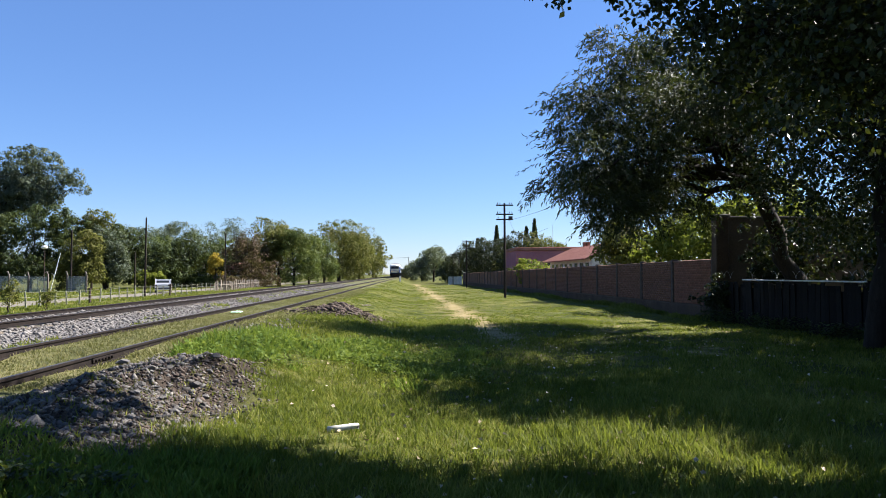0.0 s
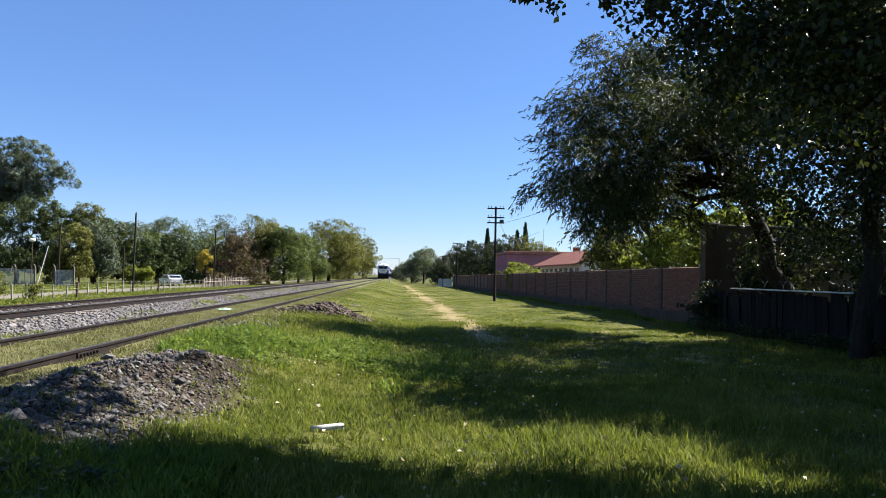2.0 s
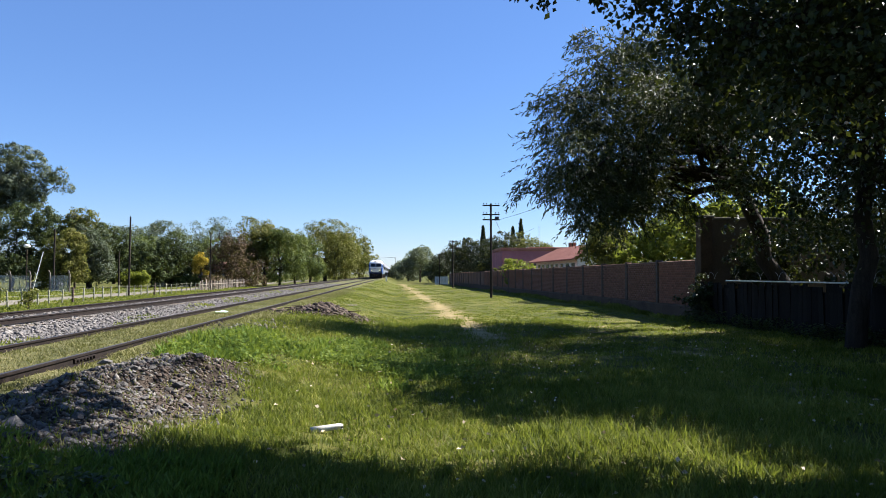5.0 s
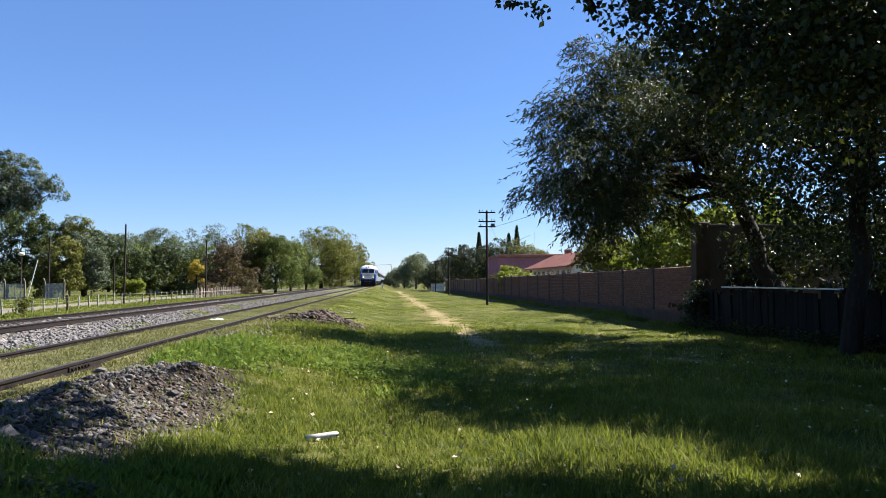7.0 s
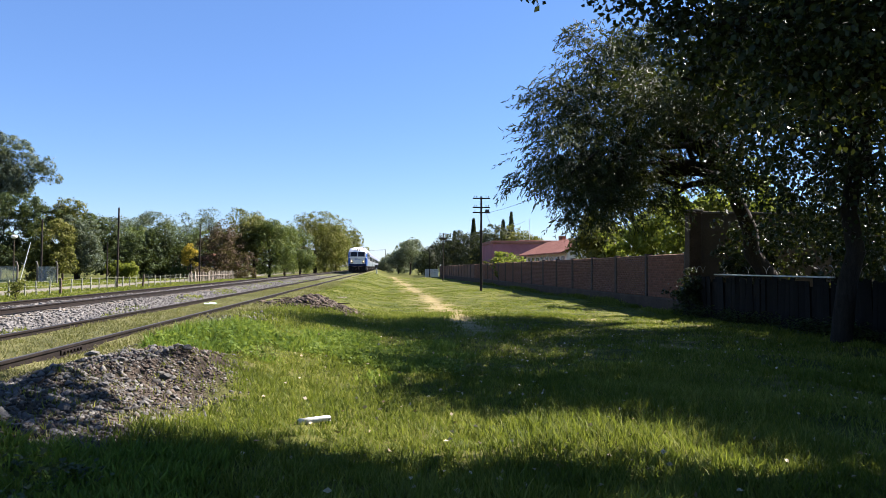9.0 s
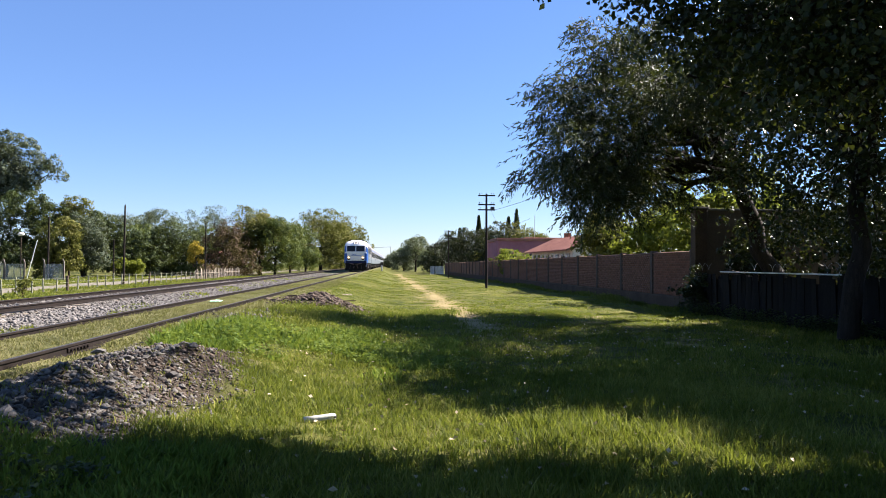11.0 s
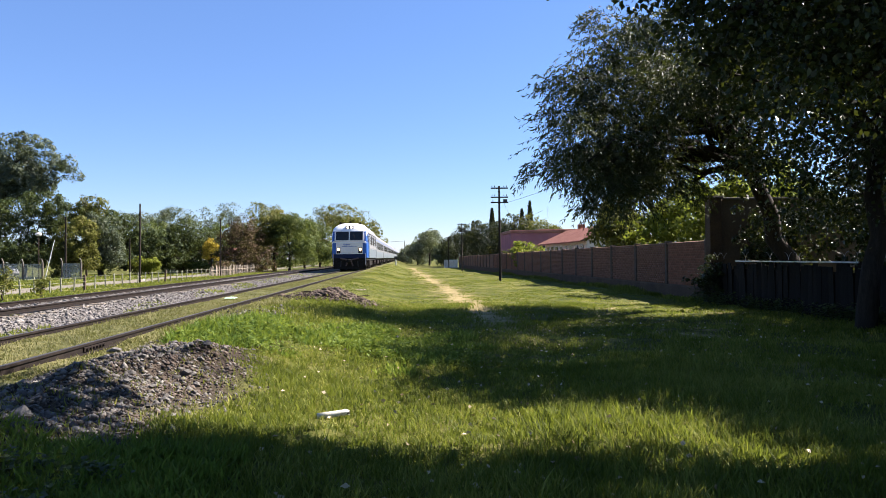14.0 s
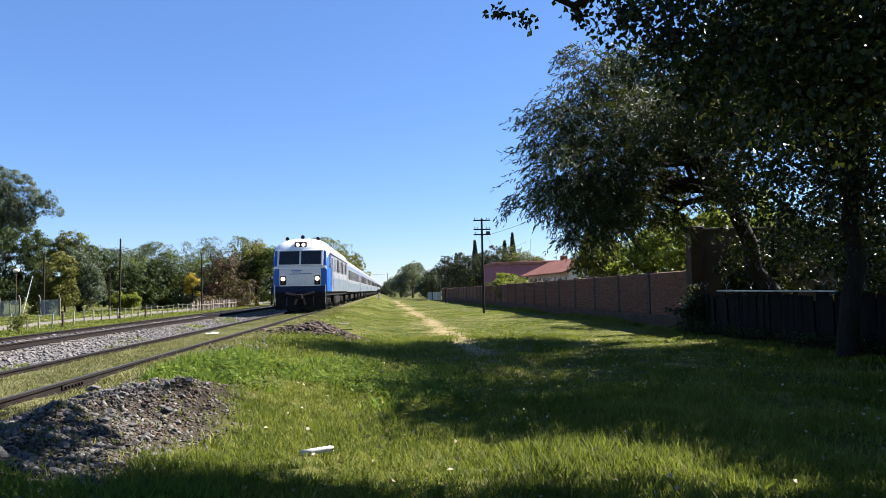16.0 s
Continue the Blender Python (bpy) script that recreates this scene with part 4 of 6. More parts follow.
def shrub(name, x, y, w, d, h, mat, label, seed, count=2500, leaf=0.16, group=""):
    rng = np.random.default_rng(seed)
    lobes = [((rng.uniform(-w, w) * 0.3, rng.uniform(-d, d) * 0.3, h * rng.uniform(0.4, 0.7)), (w * 0.28, d * 0.28, h * 0.3)) for _ in range(7)]
    tree(name, x, y, lobes, h * 0.4, 0.05, None, count, leaf, leaf * 0.6, mat, label, "shrub", group, 0.1, leaf * 1.2, seed, (0, 0), 6, 0.7)


shrub("garden_tree", 14.9, 40, 6, 6, 6.6, LEAF_LIME, "sunlit lime-green tree behind the brick wall", 81, 7000, 0.26, "garden trees")
shrub("garden_tree", 15.2, 34, 6, 5, 7.0, LEAF_LIME, "sunlit lime-green tree behind the brick wall", 82, 7000, 0.26, "garden trees")
shrub("garden_tree", 14.4, 50, 5, 6, 6.0, LEAF_OLIVE, "olive-green tree behind the brick wall", 83, 6000, 0.28, "garden trees")
shrub("garden_tree", 17.5, 36, 7, 6, 6.2, LEAF_GREEN, "green garden tree behind the brick wall", 84, 6000, 0.3, "garden trees")
shrub("garden_shrub", 13.6, 78, 5, 5, 3.6, LEAF_LIME, "low sunlit garden shrub behind the brick wall", 85, 3000, 0.3, "garden shrubs")
shrub("garden_shrub", 14.5, 95, 5, 5, 3.3, LEAF_OLIVE, "low garden shrub behind the brick wall", 86, 2600, 0.3, "garden shrubs")
shrub("hedge", -36.5, 106, 5.0, 2.5, 2.7, LEAF_LIME, "clipped green hedge beside the road", 87, 4000, 0.24)
shrub("hedge", -30.5, 113, 6.5, 2.0, 1.9, LEAF_GREEN, "low green hedge beside the road", 88, 3000, 0.24)


# ---- train ----
def section(w, z0, zs, zt, n=9):
    """Half-round roofed body outline (x, z), from the bottom left round over the roof."""
    pts = [(-w, z0), (-w, zs)]
    for i in range(1, n):
        t = math.pi * (1 - i / n)
        c, s = math.cos(t), math.sin(t)
        pts.append((w * math.copysign(abs(c) ** 0.75, c), zs + (zt - zs) * abs(s) ** 0.8))
    return pts + [(w, zs), (w, z0)]


def loft(stations):
    """A skin over (y, outline) stations with closed ends."""
    bm = bmesh.new()
    rings = [[bm.verts.new((x, y, z)) for x, z in pts] for y, pts in stations]
    k = len(rings[0])
    for a, b in zip(rings, rings[1:]):
        for i in range(k):
            bm.faces.new((a[i], a[(i + 1) % k], b[(i + 1) % k], b[i]))
    bm.faces.new(rings[0])
    bm.faces.new(rings[-1][::-1])
    return bm


def wheelset(parent, y, r, gauge, cast=True):
    bm = bmesh.new()
    rod(bm, (-gauge / 2 - 0.12, 0, 0), (gauge / 2 + 0.12, 0, 0), 0.09, n=10)
    for s in (-1, 1):
        rod(bm, (s * (gauge / 2 + 0.0), 0, 0), (s * (gauge / 2 + 0.12), 0, 0), r, n=24)
        rod(bm, (s * (gauge / 2 - 0.03), 0, 0), (s * gauge / 2, 0, 0), r + 0.03, n=24)
        for k in range(5):
            a = k * 2 * math.pi / 5
            rod(bm, (s * (gauge / 2 + 0.11), 0.55 * r * math.cos(a), 0.55 * r * math.sin(a)), (s * (gauge / 2 + 0.135), 0.55 * r * math.cos(a), 0.55 * r * math.sin(a)), 0.07, n=8)
    return part("wheelset", bm, UNDER, parent, at=pose(0, y, r))


def bogie(parent, y, axles, r, name="bogie"):
    bm = bmesh.new()
    L = max(axles) - min(axles) + 1.5
    mid = y + (max(axles) + min(axles)) / 2
    for s in (-1, 1):
        x = s * 1.12
        box(bm, x - 0.09, x + 0.09, mid - L / 2, mid + L / 2, r + 0.12, r + 0.34, 0.03)
        for a in axles:
            box(bm, x - 0.13, x + 0.13, y + a - 0.19, y + a + 0.19, r - 0.19, r + 0.20, 0.04)
            for q in (-0.33, 0.33):
                rod(bm, (x, y + a + q, r - 0.05), (x, y + a + q, r + 0.30), 0.085, n=10)
        box(bm, x - 0.05, x + 0.05, mid - 0.5, mid + 0.5, r - 0.15, r + 0.12, 0.03)
    box(bm, -1.1, 1.1, mid - 0.3, mid + 0.3, r + 0.1, r + 0.45, 0.03)
    return part(name, bm, UNDER, parent, "grimy dark bogie frame")


WHEELS = []


def locomotive():
    t = thing("locomotive", pose(NEAR_X, 233, RAIL_Z), "white and blue diesel locomotive with lit headlamps on the near track", "locomotive")
    W, L = 1.53, 19.2
    st = [(0.00, section(W - 0.10, 1.10, 2.30, 2.62)), (0.05, section(W - 0.03, 1.10, 2.42, 2.80)), (0.30, section(W - 0.02, 1.10, 3.02, 3.60)), (0.52, section(W, 1.10, 3.20, 3.92)), (0.95, section(W, 1.10, 3.32, 4.14)), (1.6, section(W, 1.10, 3.36, 4.22)),
          (L - 0.5, section(W, 1.10, 3.36, 4.22)), (L, section(W - 0.05, 1.10, 3.30, 4.10))]
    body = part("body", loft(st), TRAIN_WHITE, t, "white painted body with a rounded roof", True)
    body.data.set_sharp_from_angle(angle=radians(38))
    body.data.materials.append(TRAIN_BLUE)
    body.data.materials.append(TRAIN_SUN_OFFSET)
    # sides behind the cab take the white that is darkened against the sun
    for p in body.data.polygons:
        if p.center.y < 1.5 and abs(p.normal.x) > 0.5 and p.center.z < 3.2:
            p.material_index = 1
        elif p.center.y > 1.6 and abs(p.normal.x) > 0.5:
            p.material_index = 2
    # colour panels a few millimetres proud of the body
    for s in (-1, 1):
        x0, x1 = (W, W + 0.006) if s > 0 else (-W - 0.006, -W)
        part("livery_panel", boxed(x0, x1, 0.55, 3.0, 1.12, 2.55), TRAIN_BLUE, t, "blue cab side panel")
        part("livery_panel", boxed(x0, x1, 0.62, 1.35, 2.55, 3.15), TRAIN_BLUE, t, "blue panel beside the cab window")
        part("livery_panel", boxed(x0, x1, 4.2, L - 0.4, 1.12, 1.95), TRAIN_SKY, t, "pale blue lower body stripe")
        part("rain_strip", boxed(x0, x1 + 0.03 if s > 0 else x1, 1.7, L - 0.5, 3.30, 3.345), UNDER, t, "dark drip rail under the roof edge")
        for q in (4.05, 4.6, 9.0, 13.4, 17.9):
            part("body_seam", boxed(x0, x1 + s * 0.002, q, q + 0.03, 1.12, 3.28), UNDER, t)
        part("side_window", boxed(x0 + s * 0.003, x1 + s * 0.008, 3.3, 3.85, 2.40, 3.12, bevel=0.003), GLASS, t, "dark engine-room window")
        part("step_ladder", boxed(x0 - s * 0.08, x1 + s * 0.02, 2.1, 2.7, 0.35, 0.40), UNDER, t)
        d = part("cab_door", boxed(x0 + s * 0.006, x1 + s * 0.012, 2.05, 2.75, 1.15, 3.25, bevel=0.004), TRAIN_BLUE, t, "blue cab door")
        part("door_window", boxed(x0 + s * 0.019, x1 + s * 0.018, 2.17, 2.63, 2.45, 3.10), GLASS, d)
        for q in (2.0, 2.8):
            part("handrail", rod(bmesh.new(), (s * (W + 0.06), q, 1.3), (s * (W + 0.06), q, 2.7), 0.018, n=6), STEEL, t)
        w = part("cab_window", boxed(x0 + s * 0.007, x1 + s * 0.010, 0.95, 1.85, 2.55, 3.18, bevel=0.003), GLASS, t, "dark cab side window")
        part("window_frame", boxed(x0 + s * 0.004, x1 + s * 0.005, 0.89, 1.91, 2.49, 3.24), UNDER, w)
        for i in range(6):
            y0 = 5.0 + i * 2.2
            v = part("louvre_panel", boxed(x0 + s * 0.004, x1 + s * 0.006, y0, y0 + 1.5, 2.35, 3.2, bevel=0.003), UNDER if i % 2 else TRAIN_SKY, t, "ventilation grille")
            for k in range(5):
                part("slat", boxed(x0 + s * 0.008, x1 + s * 0.020, y0 + 0.06, y0 + 1.44, 2.44 + 0.15 * k, 2.49 + 0.15 * k), UNDER, v)
    # nose: panels, windscreen, lamps
    part("nose_panel", boxed(-1.16, 1.16, -0.02, 0.03, 1.48, 2.40, bevel=0.012), TRAIN_GREY, t, "dull white nose panel")
    for s in (-1, 1):
        part("nose_stripe", boxed(min(s * 1.13, s * 1.43), max(s * 1.13, s * 1.43), -0.012, 0.04, 1.38, 2.42, bevel=0.008), TRAIN_BLUE, t, "blue stripe on the nose's edge")
        part("corner_pillar", boxed(min(s * 1.29, s * 1.44), max(s * 1.29, s * 1.44), -0.03, 0.03, -0.46, 0.46, bevel=0.012), TRAIN_BLUE, t, "blue pillar beside the windscreen", at=pose(0, 0.11, 3.0, -math.degrees(math.atan2(0.25, 0.70)), 0, 0))
    part("nose_band", boxed(-1.44, 1.44, -0.014, 0.05, 1.10, 1.44, bevel=0.008), TRAIN_NAVY, t, "dark navy band under the nose")
    slope = math.degrees(math.atan2(0.25, 0.70))
    scr = part("windscreen_frame", boxed(-1.27, 1.27, -0.035, 0.02, -0.48, 0.48, bevel=0.012), TRAIN_GREY, t, "dull white windscreen surround", at=pose(0, 0.10, 3.02, -slope, 0, 0))
    for s in (-1, 1):
        part("windscreen", boxed(min(s * 0.05, s * 1.16), max(s * 0.05, s * 1.16), -0.05, -0.03, -0.40, 0.40, bevel=0.004), GLASS, scr, "dark windscreen pane")
        wip = bmesh.new()
        rod(wip, (s * 0.6, -0.06, -0.42), (s * 0.35, -0.06, 0.12), 0.012, n=5)
        part("wiper", wip, UNDER, scr)
    for s in (-1, 1):
        h = bmesh.new()
        box(h, s * 0.95 - 0.17, s * 0.95 + 0.17, -0.07, 0.02, 1.50, 2.02, 0.05)
        lamp = part("headlamp", h, UNDER, t, "square headlamp housing")
        part("lens", rod(bmesh.new(), (s * 0.95, -0.095, 1.85), (s * 0.95, -0.05, 1.85), 0.125, n=16), LAMP, lamp, "lit warm headlamp")
        part("lens", rod(bmesh.new(), (s * 0.95, -0.085, 1.61), (s * 0.95, -0.05, 1.61), 0.07, n=12), DULL_RED, lamp, "small red marker lamp")
    top = part("top_lamp_box", boxed(-0.34, 0.34, -0.10, 0.45, -0.16, 0.17, bevel=0.05), UNDER, t, "dark housing of the twin roof lamps", at=pose(0, 0.42, 3.78))
    for s in (-1, 1):
        part("lens", rod(bmesh.new(), (s * 0.16, -0.12, 0.0), (s * 0.16, -0.08, 0.0), 0.105, n=16), TOP_LAMP, top, "lit roof lamp")
    # writing on the nose, as bars
    for x0, x1, z in ((-0.52, 0.10, 2.30), (-0.42, 0.0, 2.23), (-0.62, 0.66, 2.12)):
        part("lettering_bar", boxed(x0, x1, -0.026, -0.02, z - 0.022, z + 0.022), TRAIN_BLUE, t, "blue lettering on the nose")
    for x in (-0.85, 0.03, 0.9):
        bm = bmesh.new()
        rod(bm, (x, 1.3, 3.9), (x, 1.3, 4.24 - 0.12 * abs(x)), 0.05, n=8)
        rod(bm, (x, 1.15, 4.28 - 0.12 * abs(x)), (x, 1.45, 4.28 - 0.12 * abs(x)), 0.11, 0.08, 10)
        part("roof_horn", bm, UNDER, t, "dark roof-mounted horn")
    for i in range(4):
        part("roof_fan", rod(bmesh.new(), (0, 6 + 2.4 * i, 4.18), (0, 6 + 2.4 * i, 4.34), 0.75, n=18), UNDER, t, "round roof fan cowl")
    # front end below the body
    bm = prism(bmesh.new(), [(-1.40, 0.14), (1.40, 0.14), (1.34, 0.80), (-1.34, 0.80)], -0.10, -0.04)
    part("pilot_plate", bm, UNDER, t, "dark pilot plate")
    part("buffer_beam", boxed(-1.45, 1.45, -0.06, 0.35, 0.80, 1.10, bevel=0.03), UNDER, t)
    for s in (-1, 1):
        bm = rod(bmesh.new(), (s * 0.10, -0.18, 0.92), (s * 0.80, -0.14, 1.08), 0.07, n=6)
        rod(bm, (s * 0.30, -0.18, 0.40), (s * 0.10, -0.16, 0.92), 0.06, n=6)
        part("brace", bm, DULL_RED, t, "faded reddish brace beside the coupler")
        st = bmesh.new()
        for k in range(3):
            box(st, s * 1.28 - 0.16, s * 1.28 + 0.16, -0.16, 0.1, 0.28 + 0.26 * k, 0.31 + 0.26 * k)
        box(st, s * 1.44 - 0.015, s * 1.44 + 0.015, -0.16, 0.1, 0.25, 1.1)
        part("steps", st, UNDER, t, "dark corner steps")
        part("handrail", rod(bmesh.new(), (s * 1.40, -0.16, 0.5), (s * 1.40, -0.12, 1.5), 0.02, n=6), STEEL, t, "pale corner handrail")
        part("hose", rod(bmesh.new(), (s * 0.75, -0.17, 0.35), (s * 0.72, -0.12, 0.85), 0.035, n=6), CABLE, t)
    c = bmesh.new()
    box(c, -0.13, 0.13, -0.62, -0.06, 0.72, 0.98, 0.04)
    box(c, -0.19, 0.19, -0.74, -0.52, 0.70, 1.00, 0.05)
    part("coupler", c, UNDER, t, "dark knuckle coupler")
    part("underframe", boxed(-1.40, 1.40, 0.3, L - 0.1, 0.86, 1.10, bevel=0.02), UNDER, t)
    part("fuel_tank", boxed(-1.38, 1.38, 7.6, 11.8, 0.24, 0.88, bevel=0.12), UNDER, t, "dark fuel tank")
    for y, ax in ((1.6, (0, 1.75, 3.5)), (13.6, (0, 1.75, 3.5))):
        bogie(t, y, ax, 0.50)
        for a in ax:
            WHEELS.append((wheelset(t, y + a, 0.50, GAUGE), y + a))
    return t


def coach(first=False):
    t = thing("railway_coach", pose(NEAR_X, 260, RAIL_Z), "pale white and blue railway coach with a row of dark windows", "railway coach", "coaches of the train")
    W, L = 1.50, 25.0
    part("body", loft([(0.0, section(W - 0.06, 1.05, 3.1, 3.98)), (0.12, section(W, 1.05, 3.2, 4.08)), (L - 0.12, section(W, 1.05, 3.2, 4.08)), (L, section(W - 0.06, 1.05, 3.1, 3.98))]), TRAIN_SUN_OFFSET, t, "white coach body, darkened against the sun")
    for s in (-1, 1):
        x0, x1 = (W, W + 0.006) if s > 0 else (-W - 0.006, -W)
        part("livery_panel", boxed(x0, x1, 0.3, L - 0.3, 1.08, 1.85), TRAIN_SKY, t, "pale blue lower stripe")
        part("livery_panel", boxed(x0, x1, 0.3, L - 0.3, 3.12, 3.22), TRAIN_BLUE, t, "thin blue stripe under the roof")
        for y0 in (0.5, L - 1.4):
            d = part("coach_door", boxed(x0 + s * 0.004, x1 + s * 0.008, y0, y0 + 0.85, 1.10, 3.05, bevel=0.004), TRAIN_SKY, t, "dull blue-grey coach door")
            part("door_window", boxed(x0 + s * 0.010, x1 + s * 0.012, y0 + 0.15, y0 + 0.70, 2.15, 2.90), GLASS, d)
        for i in range(11):
            y0 = 2.2 + i * 1.9
            part("coach_window", boxed(x0 + s * 0.003, x1 + s * 0.006, y0, y0 + 1.25, 2.10, 2.95, bevel=0.004), GLASS, t, "dark coach window")
    part("roof_vent", boxed(-0.5, 0.5, 8, 17, 4.02, 4.20, bevel=0.05), TRAIN_SKY, t, "low roof air-conditioning unit")
    part("gangway", boxed(-0.55, 0.55, -0.35, L + 0.35, 1.2, 3.1, bevel=0.03), UNDER, t, "dark folding gangway")
    part("underframe", boxed(-1.3, 1.3, 0.2, L - 0.2, 0.85, 1.05, bevel=0.02), UNDER, t)
    part("equipment_box", boxed(-1.25, 1.25, 9.5, 14.5, 0.35, 0.86, bevel=0.05), UNDER, t)
    for y in (2.2, L - 4.7):
        bogie(t, y, (0, 2.5), 0.46)
        for a in (0, 2.5):
            wheelset(t, y + a, 0.46, GAUGE)
    return t


LOCO = locomotive()
LOCO.scale = (1.05, 1.05, 1.05)
COACHES = [coach()]
COACHES[0].scale = (1.04, 1.04, 1.04)
for i in range(8):
    COACHES.append(copy_thing(COACHES[0], pose(NEAR_X, 300 + 26 * i, RAIL_Z)))


# ---- houses behind the brick wall ----
def house_by_wall():
    h = thing("tiled_house", pose(0, 0, 0), "low white house with a red tiled roof behind the brick wall", "house")
    part("wall", boxed(13.9, 18.4, 56.5, 73.5, -1.0, 2.75, bevel=0.02), WHITEWASH, h, "white rendered house wall")
    for i in range(8):
        y0 = 57.4 + i * 2.0
        w = part("window", boxed(13.86, 13.90, y0, y0 + 1.0, 1.55, 2.45, bevel=0.01), GLASS, h, "dark window under the eave")
        part("window_frame", boxed(13.84, 13.86, y0 - 0.08, y0 + 1.08, 1.45, 1.53), WHITEWASH, w)
    for s, n in ((-1, "roof"), (1, "roof")):
        x_out, x_in = (13.2, 16.15) if s < 0 else (19.1, 16.15)
        bm = bmesh.new()
        k = 44
        for i in range(k):
            y0 = 56 + 18.0 * i / k
            y1 = y0 + 18.0 / k
            top = [bm.verts.new(v) for v in ((x_out, y0, 2.72), (x_out, (y0 + y1) / 2, 2.80), (x_out, y1, 2.72), (x_in, y1, 4.05), (x_in, (y0 + y1) / 2, 4.13), (x_in, y0, 4.05))]
            bm.faces.new((top[0], top[1], top[4], top[5]))
            bm.faces.new((top[1], top[2], top[3], top[4]))
            low = [bm.verts.new(v) for v in ((x_out, y0, 2.64), (x_out, y1, 2.64), (x_in, y1, 3.97), (x_in, y0, 3.97))]
            bm.faces.new(low)
            bm.faces.new((top[0], low[0], low[1], top[2], top[1]))
        part(n, bm, ROOF_TILE, h, "sunlit red-brown clay tile roof")
    for y in (56.6, 73.3):
        g = bmesh.new()
        a = [g.verts.new(v) for v in ((13.9, y, 2.75), (18.4, y, 2.75), (16.15, y, 3.95))]
        b = [g.verts.new(v) for v in ((13.9, y + 0.1, 2.75), (18.4, y + 0.1, 2.75), (16.15, y + 0.1, 3.95))]
        g.faces.new(a)
        g.faces.new(b[::-1])
        for i in range(3):
            g.faces.new((a[i], a[(i + 1) % 3], b[(i + 1) % 3], b[i]))
        part("gable", g, WHITEWASH, h)
    bm = boxed(16.5, 17.1, 70, 70.6, 3.5, 4.6, bevel=0.02)
    part("chimney", bm, BRICK, h)


def mauve_building():
    b = thing("flat_roofed_building", pose(0, 0, 0), "mauve painted flat-roofed building behind the brick wall", "building")
    part("wall", boxed(14.2, 27, 100, 112, -1.2, 4.75, bevel=0.03), MAUVE, b)
    part("parapet", boxed(14.05, 27.15, 99.85, 112.15, 4.75, 5.15, bevel=0.03), ROOF_TILE, b, "red-brown parapet")
    part("upper_storey", boxed(18.5, 26.5, 103, 111, 5.15, 5.35, bevel=0.02), ROOF_TILE, b)
    for x in (15.5, 18.2, 20.9, 23.6):
        w = part("window", boxed(x, x + 1.2, 99.95, 100.0, 1.8, 3.0, bevel=0.01), GLASS, b)
        part("window_sill", boxed(x - 0.1, x + 1.3, 99.88, 100.0, 1.70, 1.79), CONCRETE, w)
    part("antenna", rod(bmesh.new(), (19.5, 101, 5.3), (19.5, 101, 8.3), 0.03, n=6), STEEL, b, "thin roof antenna")


ROOF_TILE = surface("clay_tile", (0.17, 0.070, 0.05), (0.32, 0.15, 0.115), 1.2, 0.85, 0, 14, 0.3)
MAUVE = surface("mauve_paint", (0.22, 0.085, 0.105), (0.34, 0.15, 0.17), 0.5, 0.9, 0, 10, 0.15)
CLOTH = surface("pale_wire_mesh", (0.26, 0.29, 0.29), (0.42, 0.45, 0.45), 0.7, 0.9, 0, 14, 0.15)
CAR_SILVER = surface("silver_car_paint", (0.42, 0.43, 0.44), (0.52, 0.53, 0.54), 1, 0.3, 0.5, 10, 0)
CAR_DARK = surface("dark_bumper", (0.05, 0.055, 0.06), (0.08, 0.085, 0.09), 1, 0.5, 0.0, 10, 0)
TYRE = surface("tyre_rubber", (0.015, 0.015, 0.015), (0.03, 0.03, 0.03), 4, 0.9, 0, 20, 0.1)
PLASTIC = surface("pale_green_plastic", (0.25, 0.62, 0.42), (0.55, 0.80, 0.66), 6, 0.5, 0, 20, 0.05)
house_by_wall()
mauve_building()


def white_gate():
    g = thing("white_hoarding", pose(0, 168, float(height(10, 168))), "low white boarded gate at the brick wall's end", "gate")
    for i in range(10):
        part("board", boxed(8.4 + i * 0.31, 8.68 + i * 0.31, -0.03, 0.03, -0.2, 1.85, bevel=0.01), WHITEWASH, g)
    part("rail", boxed(8.4, 11.5, 0.03, 0.08, 1.3, 1.42), WHITEWASH, g)


white_gate()


STAKE = surface("bleached_stake", (0.11, 0.09, 0.07), (0.27, 0.235, 0.19), 3, 0.9, 0, 20, 0.3, (3, 3, 1), 0.3)


PALE_POST = surface("limewashed_post", (0.11, 0.115, 0.075), (0.23, 0.23, 0.165), 4, 0.9, 0, 25, 0.2, vary=0.2)


# ---- across the tracks: fences, poles, road, houses ----
def wire_fence():
    f = thing("wire_fence", pose(-23.4, 0, 0), "low wire fence on whitewashed posts beside the road", "fence")
    r = random.Random(12)
    pale = to_mesh("post", boxed(-0.045, 0.045, -0.045, 0.045, -0.3, 1.02, bevel=0.012), PALE_POST)
    dark = to_mesh("post", boxed(-0.075, 0.075, -0.075, 0.075, -0.3, 1.12, bevel=0.015), WOOD)
    for i in range(30):
        y = 37.0 + 1.78 * i
        part("post", dark if i % 10 == 0 else pale, None, f, "dark strainer post" if i % 10 == 0 else "", at=pose(r.uniform(-0.05, 0.05), y, float(height(-23.4, y)) + r.uniform(-0.05, 0.04), r.uniform(-3, 3), r.uniform(-3, 3), 0))
    for z in (0.35, 0.62, 0.92):
        pts = [((0.06, y, float(height(-23.4, y)) + z), 0.009) for y in np.arange(37, 90, 1.78)]
        V, F = tubes([pts], 4)
        part("wire", shape("wire", V, F, [PALE_POST]), None, f)


